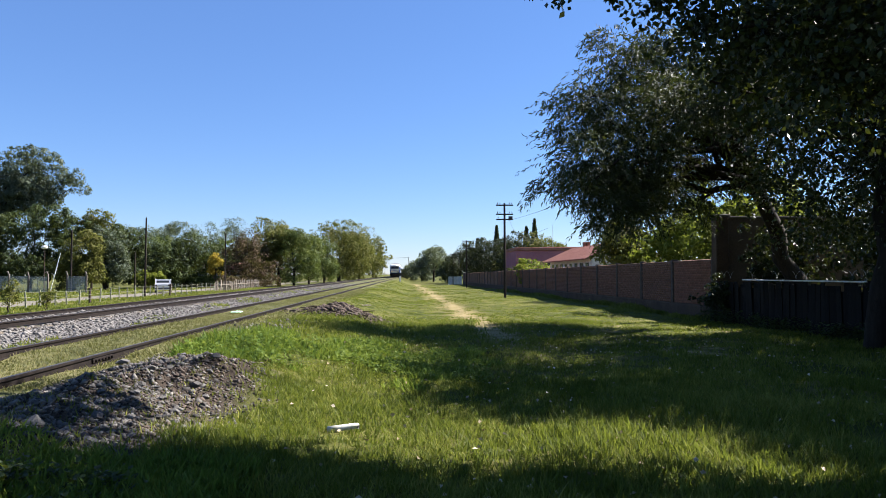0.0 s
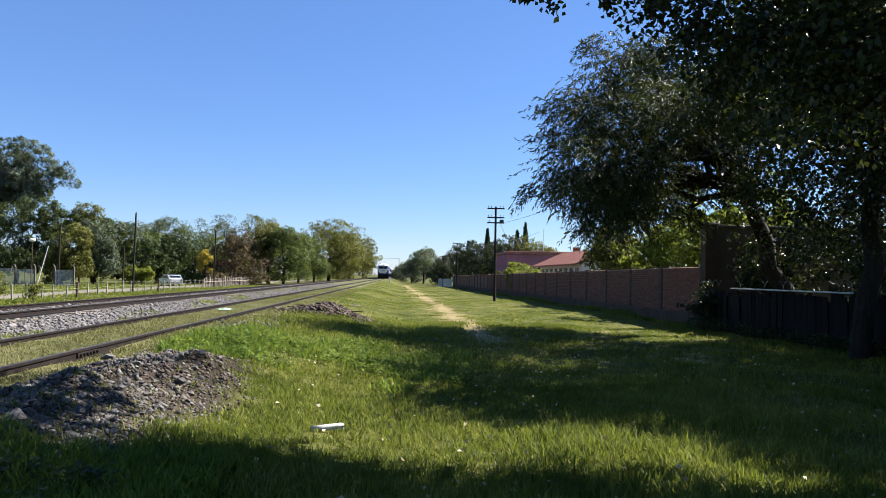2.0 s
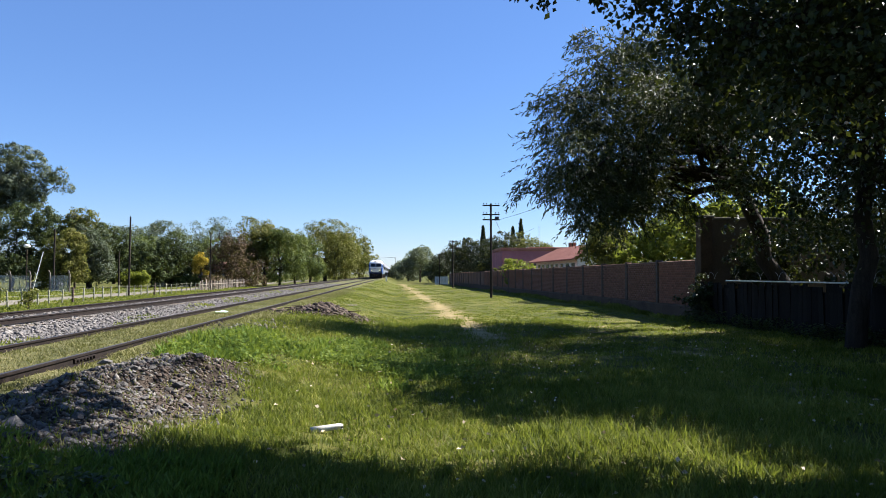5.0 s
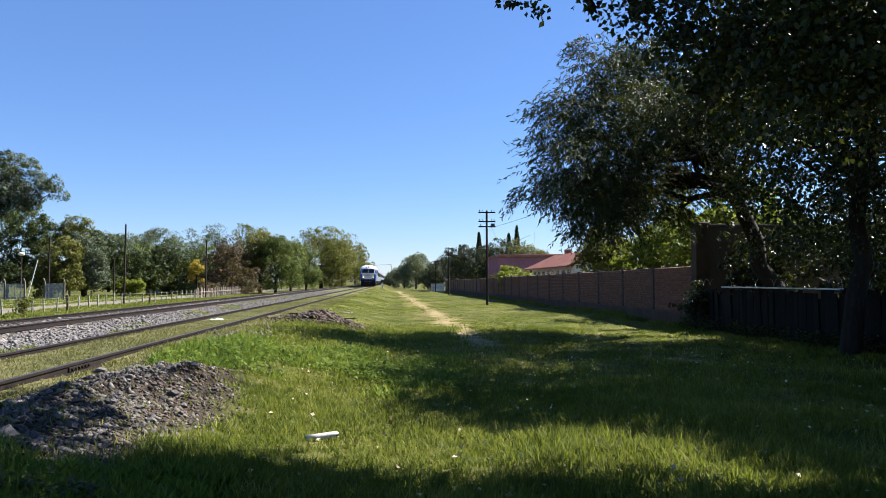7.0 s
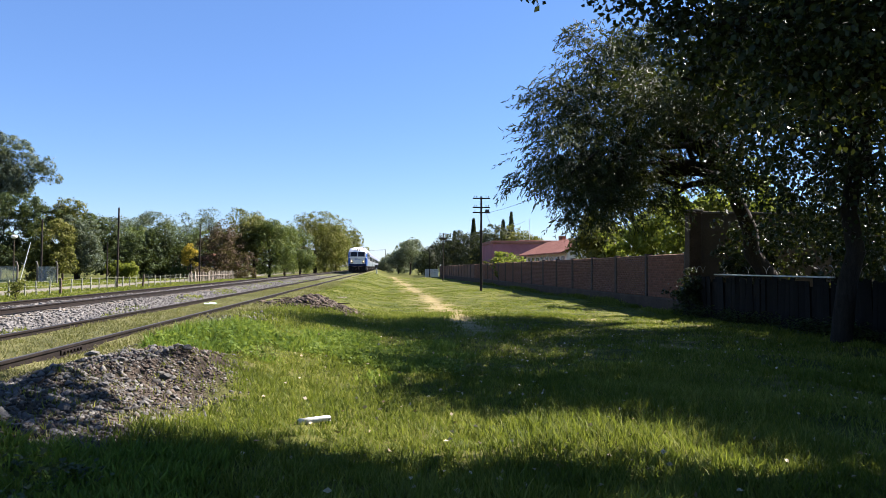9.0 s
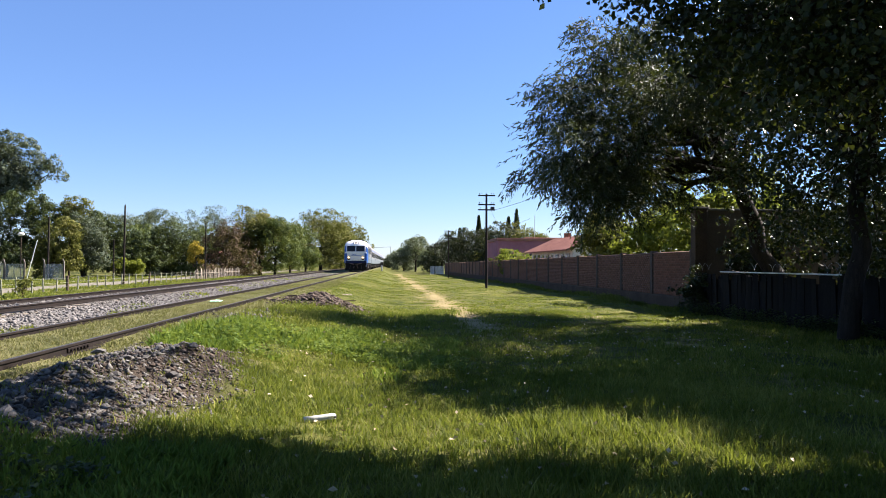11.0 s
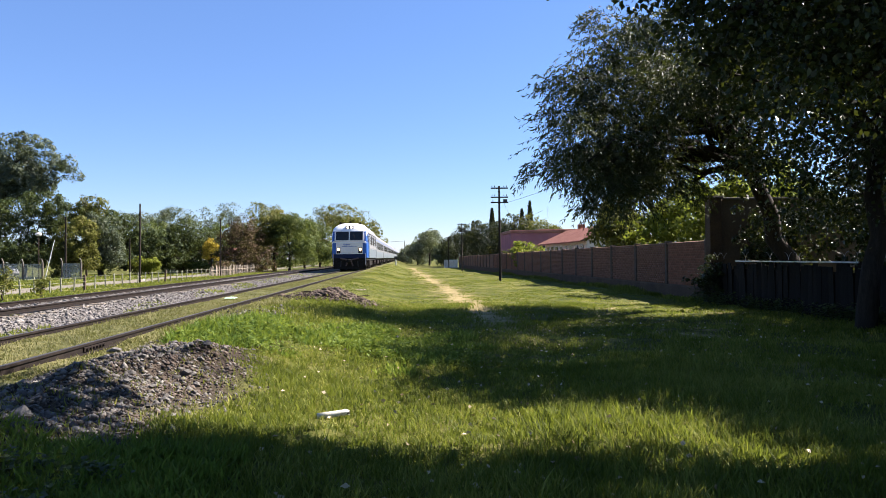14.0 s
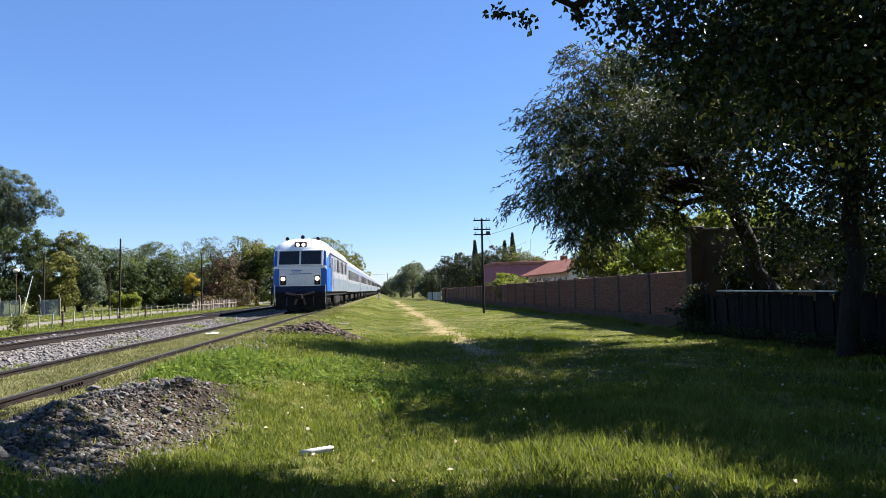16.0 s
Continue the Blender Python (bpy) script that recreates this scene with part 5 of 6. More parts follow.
def picket_fence():
    f = thing("picket_fence", pose(-23.4, 0, 0), "weathered picket fence of uneven pale stakes", "fence")
    r = random.Random(13)
    kinds = [to_mesh("picket", boxed(-0.04, 0.04, -w, w, -0.2, h, bevel=0.012), STAKE) for w, h in ((0.07, 1.25), (0.09, 1.38), (0.06, 1.15))]
    for i in range(66):
        y = 89 + 0.56 * i + r.uniform(-0.08, 0.08)
        part("picket", r.choice(kinds), None, f, at=pose(r.uniform(-0.08, 0.08), y, float(height(-23.4, y)) + r.uniform(-0.1, 0.05), r.uniform(-5, 5), r.uniform(-3, 3), 0))
    part("rail", boxed(0.05, 0.10, 89, 126, 0.72, 0.80), STAKE, f, at=pose(0, 0, -0.42))


wire_fence()
picket_fence()


def chain_fence():
    f = thing("yard_fence", pose(0, 0, 0), "grey mesh yard fence on cranked concrete posts", "fence")
    p = bmesh.new()
    box(p, -0.08, 0.08, -0.08, 0.08, -0.3, 2.0, 0.015)
    m = Matrix.Translation((0.0, -0.12, 2.18)) @ Matrix.Rotation(radians(35), 4, "X")
    bmesh.ops.create_cube(p, size=1, matrix=m @ Matrix.Diagonal((0.13, 0.13, 0.5, 1)))
    p = to_mesh("post", p, CONCRETE)
    bm = bmesh.new()
    for k in range(30):
        q = 0.06 + 0.0645 * k
        box(bm, q, q + 0.014, 0.02, 0.03, 0.05, 1.85)
        box(bm, 0.06, 1.96, 0.03, 0.04, 0.05 + 0.0615 * k, 0.064 + 0.0615 * k)
    lattice = to_mesh("mesh_panel", bm, CLOTH)
    xs = [-50.6 + 2.0 * i for i in range(8)]
    for i, x in enumerate(xs):
        y = 83.0 + 0.25 * i
        z = float(height(x, y))
        part("post", p, None, f, "pale cranked concrete post", at=pose(x, y, z))
        if i in (0, 1, 2, 3, 4, 6):
            tagged(part("mesh_panel", lattice, None, f, "pale wire mesh panel", at=pose(x, y, z, 0, 0, 7)), kind="stuff")


chain_fence()
plain_pole(-24.35, 68.5, 7.25, 0.6)
plain_pole(-24.1, 96.5, 7.3, 0.4)
plain_pole(-33.9, 92, 4.8, 0, 0.10)
plain_pole(-40.7, 90, 7.4, 0.5, 0.12)
plain_pole(-25.6, 116, 7.7, 1.0, 0.10, STAKE, "bleached wooden pole beside the picket fence")
plain_pole(-39.6, 82.6, 4.6, 14, 0.05, WHITEWASH, "pale leaning prop pole beside the yard fence")


def street_lamp(x, y, h):
    t = thing("street_lamp", pose(x, y, float(height(x, y))), "slim dark street lamp with a white globe head", "street lamp")
    part("pole", rod(bmesh.new(), (0, 0, -0.3), (0, 0, h), 0.06, 0.045, 8), WOOD, t)
    bm = bmesh.new()
    bmesh.ops.create_uvsphere(bm, u_segments=12, v_segments=8, radius=0.32, matrix=Matrix.Translation((0, 0, h + 0.1)) @ Matrix.Diagonal((1.2, 1, 0.7, 1)))
    part("shade", bm, WHITEWASH, t, "white lamp head", True)


street_lamp(-43.8, 90, 5.2)


def small_house(x, y, w, d, h, wall, label):
    t = thing("roadside_house", pose(x, y, float(height(x, y))), label, "house", "roadside houses")
    part("wall", boxed(-w / 2, w / 2, -d / 2, d / 2, -0.3, h, bevel=0.02), wall, t)
    bm = bmesh.new()
    prism(bm, [(-w / 2 - 0.3, h), (w / 2 + 0.3, h), (w / 2 + 0.3, h + 0.1), (0, h + w * 0.22), (-w / 2 - 0.3, h + 0.1)], -d / 2 - 0.3, d / 2 + 0.3)
    part("roof", bm, ROOF_TILE, t, "red-brown pitched roof")
    for s in (-1, 1):
        wi = part("window", boxed(s * w * 0.25 - 0.5, s * w * 0.25 + 0.5, -d / 2 - 0.03, -d / 2, 1.0, 2.1, bevel=0.01), GLASS, t)
        part("window_frame", boxed(s * w * 0.25 - 0.58, s * w * 0.25 + 0.58, -d / 2 - 0.05, -d / 2 - 0.03, 0.92, 1.0), WHITEWASH, wi)
    part("door", boxed(-0.45, 0.45, -d / 2 - 0.04, -d / 2, 0, 2.05, bevel=0.01), WOOD, t)


small_house(-29.8, 128, 6, 6, 2.7, WHITEWASH, "small white house with a red roof among trees")
small_house(-36.5, 122, 5, 5, 2.6, WHITEWASH, "small white house with a red roof behind a hedge")
small_house(-33.0, 134, 5, 5, 2.6, BRICK, "small brick house with a red roof among trees")
shrub("dark_shrub", 13.3, 25.6, 3.2, 2.4, 4.2, LEAF_BROAD, "dark shrub in front of the tall wall", 95, 5000, 0.16, "dark shrubs")
shrub("dark_shrub", 16.5, 24.5, 4.2, 3.0, 5.2, LEAF_BROAD, "dark shrub in front of the tall wall", 96, 7000, 0.16, "dark shrubs")
shrub("dark_shrub", 10.9, 26.1, 1.5, 1.5, 1.7, LEAF_BROAD, "dark weedy shrub at the end of the board fence", 120, 1800, 0.11, "dark shrubs")
shrub("dark_shrub", 12.6, 18.2, 2.2, 2.4, 3.0, LEAF_BROAD, "dark shrub behind the board fence", 97, 4000, 0.14, "dark shrubs")
shrub("dry_brush", -25.6, 104, 3, 12, 1.9, LEAF_COPPER, "dry brownish brush behind the picket fence", 91, 2600, 0.22, "dry brush")
shrub("dry_brush", -25.4, 117, 3, 10, 1.8, LEAF_COPPER, "dry brownish brush behind the picket fence", 92, 2200, 0.22, "dry brush")
shrub("dark_brush", -26.0, 121, 4, 9, 3.6, LEAF_COPPER, "dark reddish brush under the trees beside the track", 98, 3200, 0.26, "dark brush")
shrub("dark_brush", -23.0, 131, 5, 9, 3.4, LEAF_DARK, "dark green brush under the trees beside the track", 99, 3200, 0.26, "dark brush")
shrub("dark_brush", -19.5, 142, 5, 10, 3.4, LEAF_DARK, "dark green brush under the trees beside the track", 100, 3200, 0.26, "dark brush")
for i, (bx, by, bw, bh) in enumerate(((-53, 98, 8, 5.5), (-48, 97, 8, 5.0), (-43, 99, 7, 4.2), (-38.5, 108, 7, 4.0))):
    shrub("dark_brush", bx, by, bw, 5, bh, LEAF_DARK, "dark green brush under the trees behind the yard fence", 110 + i, 3600, 0.28, "dark brush")
shrub("weed_clump", -20.6, 38.6, 1.1, 1.1, 1.9, LEAF_OLIVE, "tall thin weed beside the wire fence", 93, 500, 0.14, "weeds")
shrub("weed_clump", -20.6, 42.6, 0.9, 0.9, 1.3, LEAF_OLIVE, "tall thin weed beside the wire fence", 94, 350, 0.14, "weeds")


# ---- car on the road ----
def car(paint, label):
    t = thing("car", pose(-27, 90, -0.4), label, "car")
    prof = [(-2.0, 0.30), (2.0, 0.30), (2.05, 0.62), (1.95, 0.86), (1.05, 0.98), (0.45, 1.42), (-1.15, 1.46), (-1.80, 1.02), (-2.02, 0.88)]
    bm = bmesh.new()
    prism(bm, prof, -0.82, 0.82)
    bmesh.ops.rotate(bm, verts=bm.verts, cent=(0, 0, 0), matrix=Matrix.Rotation(radians(-90), 3, "Z"))
    bmesh.ops.bevel(bm, geom=list(bm.edges), offset=0.05, segments=2, affect="EDGES")
    part("body", bm, paint, t)
    for s in (-1, 1):
        part("side_window", boxed(min(s * 0.815, s * 0.83), max(s * 0.815, s * 0.83), -0.75, 1.35, 1.0, 1.36, bevel=0.004), GLASS, t)
    part("rear_window", boxed(-0.66, 0.66, -0.01, 0.01, -0.22, 0.22, bevel=0.004), GLASS, t, at=pose(0, 1.52, 1.23, 56, 0, 0))
    part("windscreen", boxed(-0.66, 0.66, -0.01, 0.01, -0.30, 0.30, bevel=0.004), GLASS, t, at=pose(0, -0.78, 1.20, -54, 0, 0))
    for s in (-1, 1):
        part("tail_light", boxed(s * 0.66 - 0.09, s * 0.66 + 0.09, 1.96, 2.03, 0.72, 0.90, bevel=0.01), DULL_RED, t, "red tail light")
        part("headlight", boxed(s * 0.62 - 0.14, s * 0.62 + 0.14, -2.06, -1.98, 0.66, 0.82, bevel=0.01), WHITEWASH, t, "clear headlight")
        for y in (-1.28, 1.28):
            w = part("wheel", rod(bmesh.new(), (s * 0.66, y, 0.31), (s * 0.84, y, 0.31), 0.31, n=18), TYRE, t)
            part("rim", rod(bmesh.new(), (s * 0.83, y, 0.31), (s * 0.85, y, 0.31), 0.19, n=12), STEEL, w)
    part("bumper", boxed(-0.80, 0.80, 1.98, 2.08, 0.36, 0.56, bevel=0.03), CAR_DARK, t)
    return t


CAR = car(CAR_SILVER, "silver hatchback driving away and turning off the road")


# ---- heaps, stones and litter beside the track ----
def stone_mesh(rng, size):
    """A rough many-sided stone."""
    d = np.array([(1, 0, 0), (-1, 0, 0), (0, 1, 0), (0, -1, 0), (0, 0, 1), (0, 0, -1), (.6, .6, .5), (-.6, .55, .5), (.55, -.6, .5), (-.6, -.6, .45)], float)
    v = d * rng.uniform(0.65, 1.15, (len(d), 1)) * np.array([1, rng.uniform(0.65, 1), rng.uniform(0.5, 0.8)]) * size
    bm = bmesh.new()
    for p in v:
        bm.verts.new(p)
    bmesh.ops.convex_hull(bm, input=bm.verts)
    return bm


OCTA_F = np.array([(0, 2, 4), (2, 1, 4), (1, 3, 4), (3, 0, 4), (2, 0, 5), (1, 2, 5), (3, 1, 5), (0, 3, 5)])
OCTA_V = np.array([(1, 0, 0), (-1, 0, 0), (0, 1, 0), (0, -1, 0), (0, 0, 1), (0, 0, -1)], float)


def stones(rng, X, Y, size, sink=0.2):
    k = len(X)
    s = size * rng.uniform(0.35, 1.0, k) * np.where(rng.random(k) < 0.12, 2.0, 1.25)
    V = OCTA_V[None] * rng.uniform(0.6, 1.2, (k, 6, 1)) * s[:, None, None] * np.stack([np.ones(k), rng.uniform(0.6, 1, k), rng.uniform(0.35, 0.75, k)], 1)[:, None]
    V = V + rng.normal(size=V.shape) * s[:, None, None] * 0.16
    a = rng.uniform(0, 6.283, k)
    c, q = np.cos(a)[:, None], np.sin(a)[:, None]
    x, y = V[..., 0] * c - V[..., 1] * q, V[..., 0] * q + V[..., 1] * c
    V = np.stack([x + X[:, None], y + Y[:, None], V[..., 2] + (height(X, Y) + s * sink)[:, None]], -1)
    F = (OCTA_F[None] + 6 * np.arange(k)[:, None, None]).reshape(-1, 3)
    return V.reshape(-1, 3), F


def stone_material(name, lo, hi):
    m, n, l, b = material(name, 0.9)
    b.inputs["Specular IOR Level"].default_value = 0.12
    g, tc = n.new("ShaderNodeNewGeometry"), n.new("ShaderNodeTexCoord")
    fine = noise_tex(n, l, tc.outputs["Object"], 45, 3)
    f = calc(n, l, "MULTIPLY_ADD", g.outputs["Random Per Island"], 0.75, calc(n, l, "MULTIPLY", fine, 0.25))
    l.new(ramp(n, l, f, [(0.1, lo), (0.55, tuple((p + q) / 2 for p, q in zip(lo, hi))), (0.95, hi)]), b.inputs["Base Color"])
    bump(n, l, b, fine, 0.3, 0.01)
    return m


BALLAST = stone_material("loose_ballast", (0.066, 0.062, 0.056), (0.20, 0.188, 0.172))
SOILED = stone_material("soiled_ballast", (0.021, 0.019, 0.018), (0.175, 0.164, 0.146))


def heap_spread(rng, k):
    X = rng.normal(-3.1, 0.62, k)
    Y = 4.6 + 7.2 * rng.random(k)
    keep = (X < -1.75 - 0.25 * np.sin(Y * 1.3) - 0.06 * (Y - 8)) & (X > -4.0)
    return X[keep], Y[keep]


def ballast_and_heaps():
    rng = np.random.default_rng(4)
    Y = 6 + 90 * rng.random(13000) ** 1.8
    X = rng.uniform(-9.55, -6.3, len(Y))
    V, F = stones(rng, X, Y, 0.052)
    tagged(new("ballast", shape("ballast", V, F, [BALLAST])), "loose grey ballast stones between the two tracks", "gravel", kind="stuff")
    Y = 14 + 70 * rng.random(3500) ** 1.5
    V, F = stones(rng, rng.uniform(-11.2, -9.8, len(Y)), Y, 0.05)
    tagged(new("ballast", shape("ballast", V, F, [BALLAST])), "loose grey ballast stones under the far track", "gravel", kind="stuff")
    heap = thing("rubble_heap", pose(0, 0, 0), "low heap of soiled ballast and dark earth beside the rail", "rubble heap")
    X, Y = heap_spread(rng, 15000)
    dark = (X + 0.35 * np.sin(Y * 1.7) > -3.05 - 0.10 * (Y - 8)) & (Y + 0.3 * np.sin(5 * X) > 7.9)
    dark = dark ^ (rng.random(len(X)) < 0.33)
    V, F = stones(rng, X[~dark], Y[~dark], 0.033, 0.10)
    tagged(part("loose_gravel", shape("loose_gravel", V, F, [SOILED]), None, heap), kind="stuff")
    V, F = stones(rng, X[dark], Y[dark], 0.030, 0.10)
    tagged(part("dark_rubble", shape("dark_rubble", V, F, [CLOD]), None, heap, "dark earthy rubble"), kind="stuff")
    kinds = [to_mesh("stone", stone_mesh(rng, 1.0), STONE) for _ in range(8)]
    X, Y = heap_spread(rng, 420)
    r = random.Random(6)
    for x, y in list(zip(X, Y))[:290]:
        s = r.uniform(0.03, 0.065) * (1.9 if r.random() < 0.05 else 1)
        ob = part("stone", r.choice(kinds), None, heap, at=pose(x, y, float(height(x, y)) + s * 0.25, r.uniform(-25, 25), r.uniform(-25, 25), r.uniform(0, 360)))
        ob.scale = (s, s, s)
    mound = thing("earth_mound", pose(0, 0, 0), "small mound of dark earth, clods and dry roots beside the track", "earth mound")
    X, Y = rng.normal(-2.4, 0.62, 1900), rng.normal(24.5, 0.48, 1900)
    V, F = stones(rng, X, Y, 0.075)
    tagged(part("clod_cover", shape("clod_cover", V, F, [CLOD]), None, mound, "dark clods of earth"), kind="stuff")
    paths = []
    for _ in range(26):
        x, y = rng.normal(-2.4, 0.6), rng.normal(24.4, 0.4)
        z = float(height(x, y)) + 0.05
        a = rng.uniform(-0.6, 0.6) + (3.14 if rng.random() < 0.5 else 0)
        L = rng.uniform(0.2, 0.55)
        paths.append(limb(rng, (x, y, z), (x + L * math.cos(a), y + L * math.sin(a) * 0.5, z + rng.uniform(-0.10, 0.04)), 0.022, 0.012, 0.02, 5, 0.08))
    V, F = tubes(paths, 5)
    tagged(part("root_tangle", shape("root_tangle", V, F, [WOOD]), None, mound, "dry brown roots"), kind="stuff")
    X, Y = rng.normal(-3.3, 0.35, 700), rng.normal(17.6, 1.1, 700)
    V, F = stones(rng, X, Y, 0.05)
    tagged(new("loose_stones", shape("loose_stones", V, F, [SOILED])), "patch of loose soiled stones beside the rail", "gravel", kind="stuff")


CLOD = stone_material("earth_clod", (0.018, 0.014, 0.011), (0.115, 0.090, 0.072))
ballast_and_heaps()


def pipe_piece():
    x, y = -0.72, 7.35
    t = thing("broken_pipe", pose(x, y, float(height(x, y)) + 0.05, 0, -4, 16), "broken length of dirty white pipe lying in grass", "pipe")
    bm = bmesh.new()
    n = 18
    rings = []
    for i, (u, s) in enumerate(((-0.15, 1.0), (-0.05, 1.0), (0.08, 0.98), (0.15, 0.94))):
        for rad in (0.031, 0.025):
            ring = []
            for k in range(n):
                a = 2 * math.pi * k / n
                ring.append(bm.verts.new((u + 0.02 * math.sin(3 * a) * (i == 3), rad * s * math.cos(a), rad * s * math.sin(a))))
            rings.append(ring)
    for a, b in ((0, 2), (2, 4), (4, 6), (3, 1), (5, 3), (7, 5), (1, 0), (6, 7)):
        for k in range(n):
            bm.faces.new((rings[a][k], rings[a][(k + 1) % n], rings[b][(k + 1) % n], rings[b][k]))
    part("tube", bm, surface("dirty_pipe", (0.24, 0.23, 0.18), (0.55, 0.54, 0.46), 9, 0.7, 0, 40, 0.2), t, smooth=True)
    part("cap_end", rod(bmesh.new(), (0.15, 0, 0), (0.172, 0, 0), 0.027, 0.018, 14), CONCRETE, t, "dark broken pipe end")


pipe_piece()


def litter(x, y, w, d, label, seed, mat):
    rng = np.random.default_rng(seed)
    n = 7
    g = np.linspace(-0.5, 0.5, n)
    X, Y = np.meshgrid(g * w, g * d, indexing="ij")
    Z = 0.05 + 0.02 * np.abs(rng.normal(size=X.shape))
    V = np.stack([X + 0.02 * rng.normal(size=X.shape), Y + 0.02 * rng.normal(size=X.shape), Z], -1).reshape(-1, 3)
    V = np.concatenate([V, V - np.array([0, 0, 0.012])])
    i, j = np.meshgrid(np.arange(n - 1), np.arange(n - 1), indexing="ij")
    a = (i * n + j).ravel()
    F = np.stack([a, a + n, a + n + 1, a + 1], 1)
    F = np.concatenate([F, F[:, ::-1] + n * n])
    ob = new("plastic_bag", shape("plastic_bag", V, F, [mat], True))
    ob.matrix_basis = pose(x, y, float(height(x, y)))
    tagged(ob, label, "litter")


litter(-5.45, 23.2, 0.32, 0.4, "crumpled pale green plastic bag between the rails", 1, PLASTIC)
litter(-2.05, 33.5, 0.42, 0.3, "scrap of brown card on the bank", 2, STAKE)


# ---- grass ----
def blades(rng, X, Y, tall, width, lean=0.35):
    k = len(X)
    P = np.stack([X, Y, height(X, Y) - 0.01], 1)
    D = np.stack([lean * rng.normal(size=k), lean * rng.normal(size=k), np.ones(k)], 1)
    return blade_mesh(rng, P, unit(D), tall * rng.uniform(0.5, 1.35, k), width * rng.uniform(0.7, 1.3, k))


def blade_mesh(rng, P, D, L, W):
    """Bent, tapering blades of grass."""
    k = len(P)
    a = rng.uniform(0, 6.283, k)
    S = np.stack([np.cos(a), np.sin(a), np.zeros(k)], 1) * W[:, None] / 2
    B = np.stack([-np.sin(a), np.cos(a), np.zeros(k)], 1) * (L * rng.uniform(0.1, 0.5, k))[:, None]
    mid = P + D * (L * 0.6)[:, None] + B * 0.3
    tip = P + D * (L * 0.95)[:, None] + B
    V = np.stack([P - S, P + S, mid + S * 0.7, mid - S * 0.7, tip], 1).reshape(-1, 3)
    o = 5 * np.arange(k)[:, None]
    tri = np.concatenate([o + [0, 1, 2], o + [0, 2, 3], o + [3, 2, 4]], 0)
    return V, tri


def tufted(rng, k, x0, x1, y0, y1, power=1.0, spread=0.05, per=9):
    """Points gathered in tufts."""
    n = k // per
    X, Y = rng.uniform(x0, x1, n), y0 + (y1 - y0) * rng.random(n) ** power
    s = spread * (0.5 + rng.random(n))
    return np.repeat(X, per) + rng.normal(size=n * per) * np.repeat(s, per), np.repeat(Y, per) + rng.normal(size=n * per) * np.repeat(s, per)


def open_ground(rng, X, Y):
    """Where grass grows: not on heaps and rails, thin on the path."""
    heap = (X < -2.1 - 0.25 * np.sin(Y * 1.3) - 0.06 * (Y - 8) + 0.25 * rng.random(len(X))) & (X > -4.3) & (Y > 4.8) & (Y < 11.6)
    mound = ((X + 2.4) / 1.25) ** 2 + ((Y - 24.5) / 0.85) ** 2 < 1
    path = (np.abs(X - (2.75 - 0.011 * Y) + 0.22 * np.sin(Y * 0.9) * np.sin(X * 3 + Y * 0.3)) < 0.52 * rng.random(len(X)) ** 0.35) & (Y > 19)
    bare = (X > 3.5) & (np.sin(X * 1.9 + 1.3 * np.sin(Y * 0.7)) * np.sin(Y * 0.83 + 0.6 * X) > 0.35)
    r = rng.random(len(X))
    return ~(heap & (r > 0.13)) & ~(mound & (r > 0.05)) & ~(path & (r > 0.10)) & ~(bare & (r > 0.25))


def lawn(label, mat, k, x0, x1, y0, y1, tall, width, power=1.0, spread=0.05, seed=1, lean=0.35, where=None):
    rng = np.random.default_rng(seed)
    X, Y = tufted(rng, k, x0, x1, y0, y1, power, spread)
    ok = open_ground(rng, X, Y) if where is None else where(X, Y)
    X, Y = X[ok], Y[ok]
    h = tall * (0.75 + 0.35 * wavy(X * 0.7, Y * 0.9))
    V, F = blades(rng, X, Y, np.maximum(h, tall * 0.35), width, lean)
    tagged(new("grass", shape("grass", V, F, [mat])), label, "grass", kind="stuff")


lawn("short green meadow grass close by", BLADE, 160000, -3.4, 7.5, 3.6, 11.5, 0.125, 0.011, 1.1, 0.045, 1, 0.5)
lawn("short green meadow grass", BLADE, 108000, -3.5, 11.0, 11, 27, 0.13, 0.019, 1.2, 0.07, 2, 0.45)
lawn("mown meadow grass further off", BLADE, 60000, -3.6, 11.2, 26, 62, 0.075, 0.035, 1.3, 0.12, 3, 0.6)
lawn("mown meadow grass far off", BLADE, 22000, -3.8, 11.2, 60, 150, 0.08, 0.09, 1.3, 0.25, 4, 0.6)
lawn("lush broad grass on the hump", BLADE_LUSH, 24000, -2.2, 2.4, 10.4, 17.5, 0.24, 0.030, 1.0, 0.09, 5, 0.6, lambda X, Y: (((X + 0.1) / 2.1) ** 2 + ((Y - 13.8) / 3.2) ** 2) < 0.45 + 0.7 * np.sin(2.3 * X + 1.1 * Y) * np.sin(1.7 * Y - 0.8 * X) + 0.25)
lawn("lush weeds beside the heap", BLADE_LUSH, 12000, -3.9, -1.9, 10.8, 16.5, 0.27, 0.026, 1.0, 0.08, 6, 0.55, lambda X, Y: ((X + 3.0) / 0.9) ** 2 + ((Y - 13.2) / 2.6) ** 2 < 1)
lawn("shaded weeds at the heap's foot", BLADE_LUSH, 14000, -4.2, -1.2, 3.7, 5.8, 0.17, 0.018, 1.0, 0.06, 7, 0.6, lambda X, Y: Y < 5.9 - 0.3 * np.sin(2 * X))
lawn("dry grass between the near rails", BLADE_DRY, 42000, -6.0, -4.5, 4, 60, 0.075, 0.012, 1.7, 0.07, 8, 0.5, lambda X, Y: X > -9)
lawn("dry grass along the outer rail", BLADE_DRY, 26000, -4.35, -3.3, 8, 60, 0.10, 0.013, 1.5, 0.07, 9, 0.5, lambda X, Y: (Y > 11.4) | (X < -3.9))
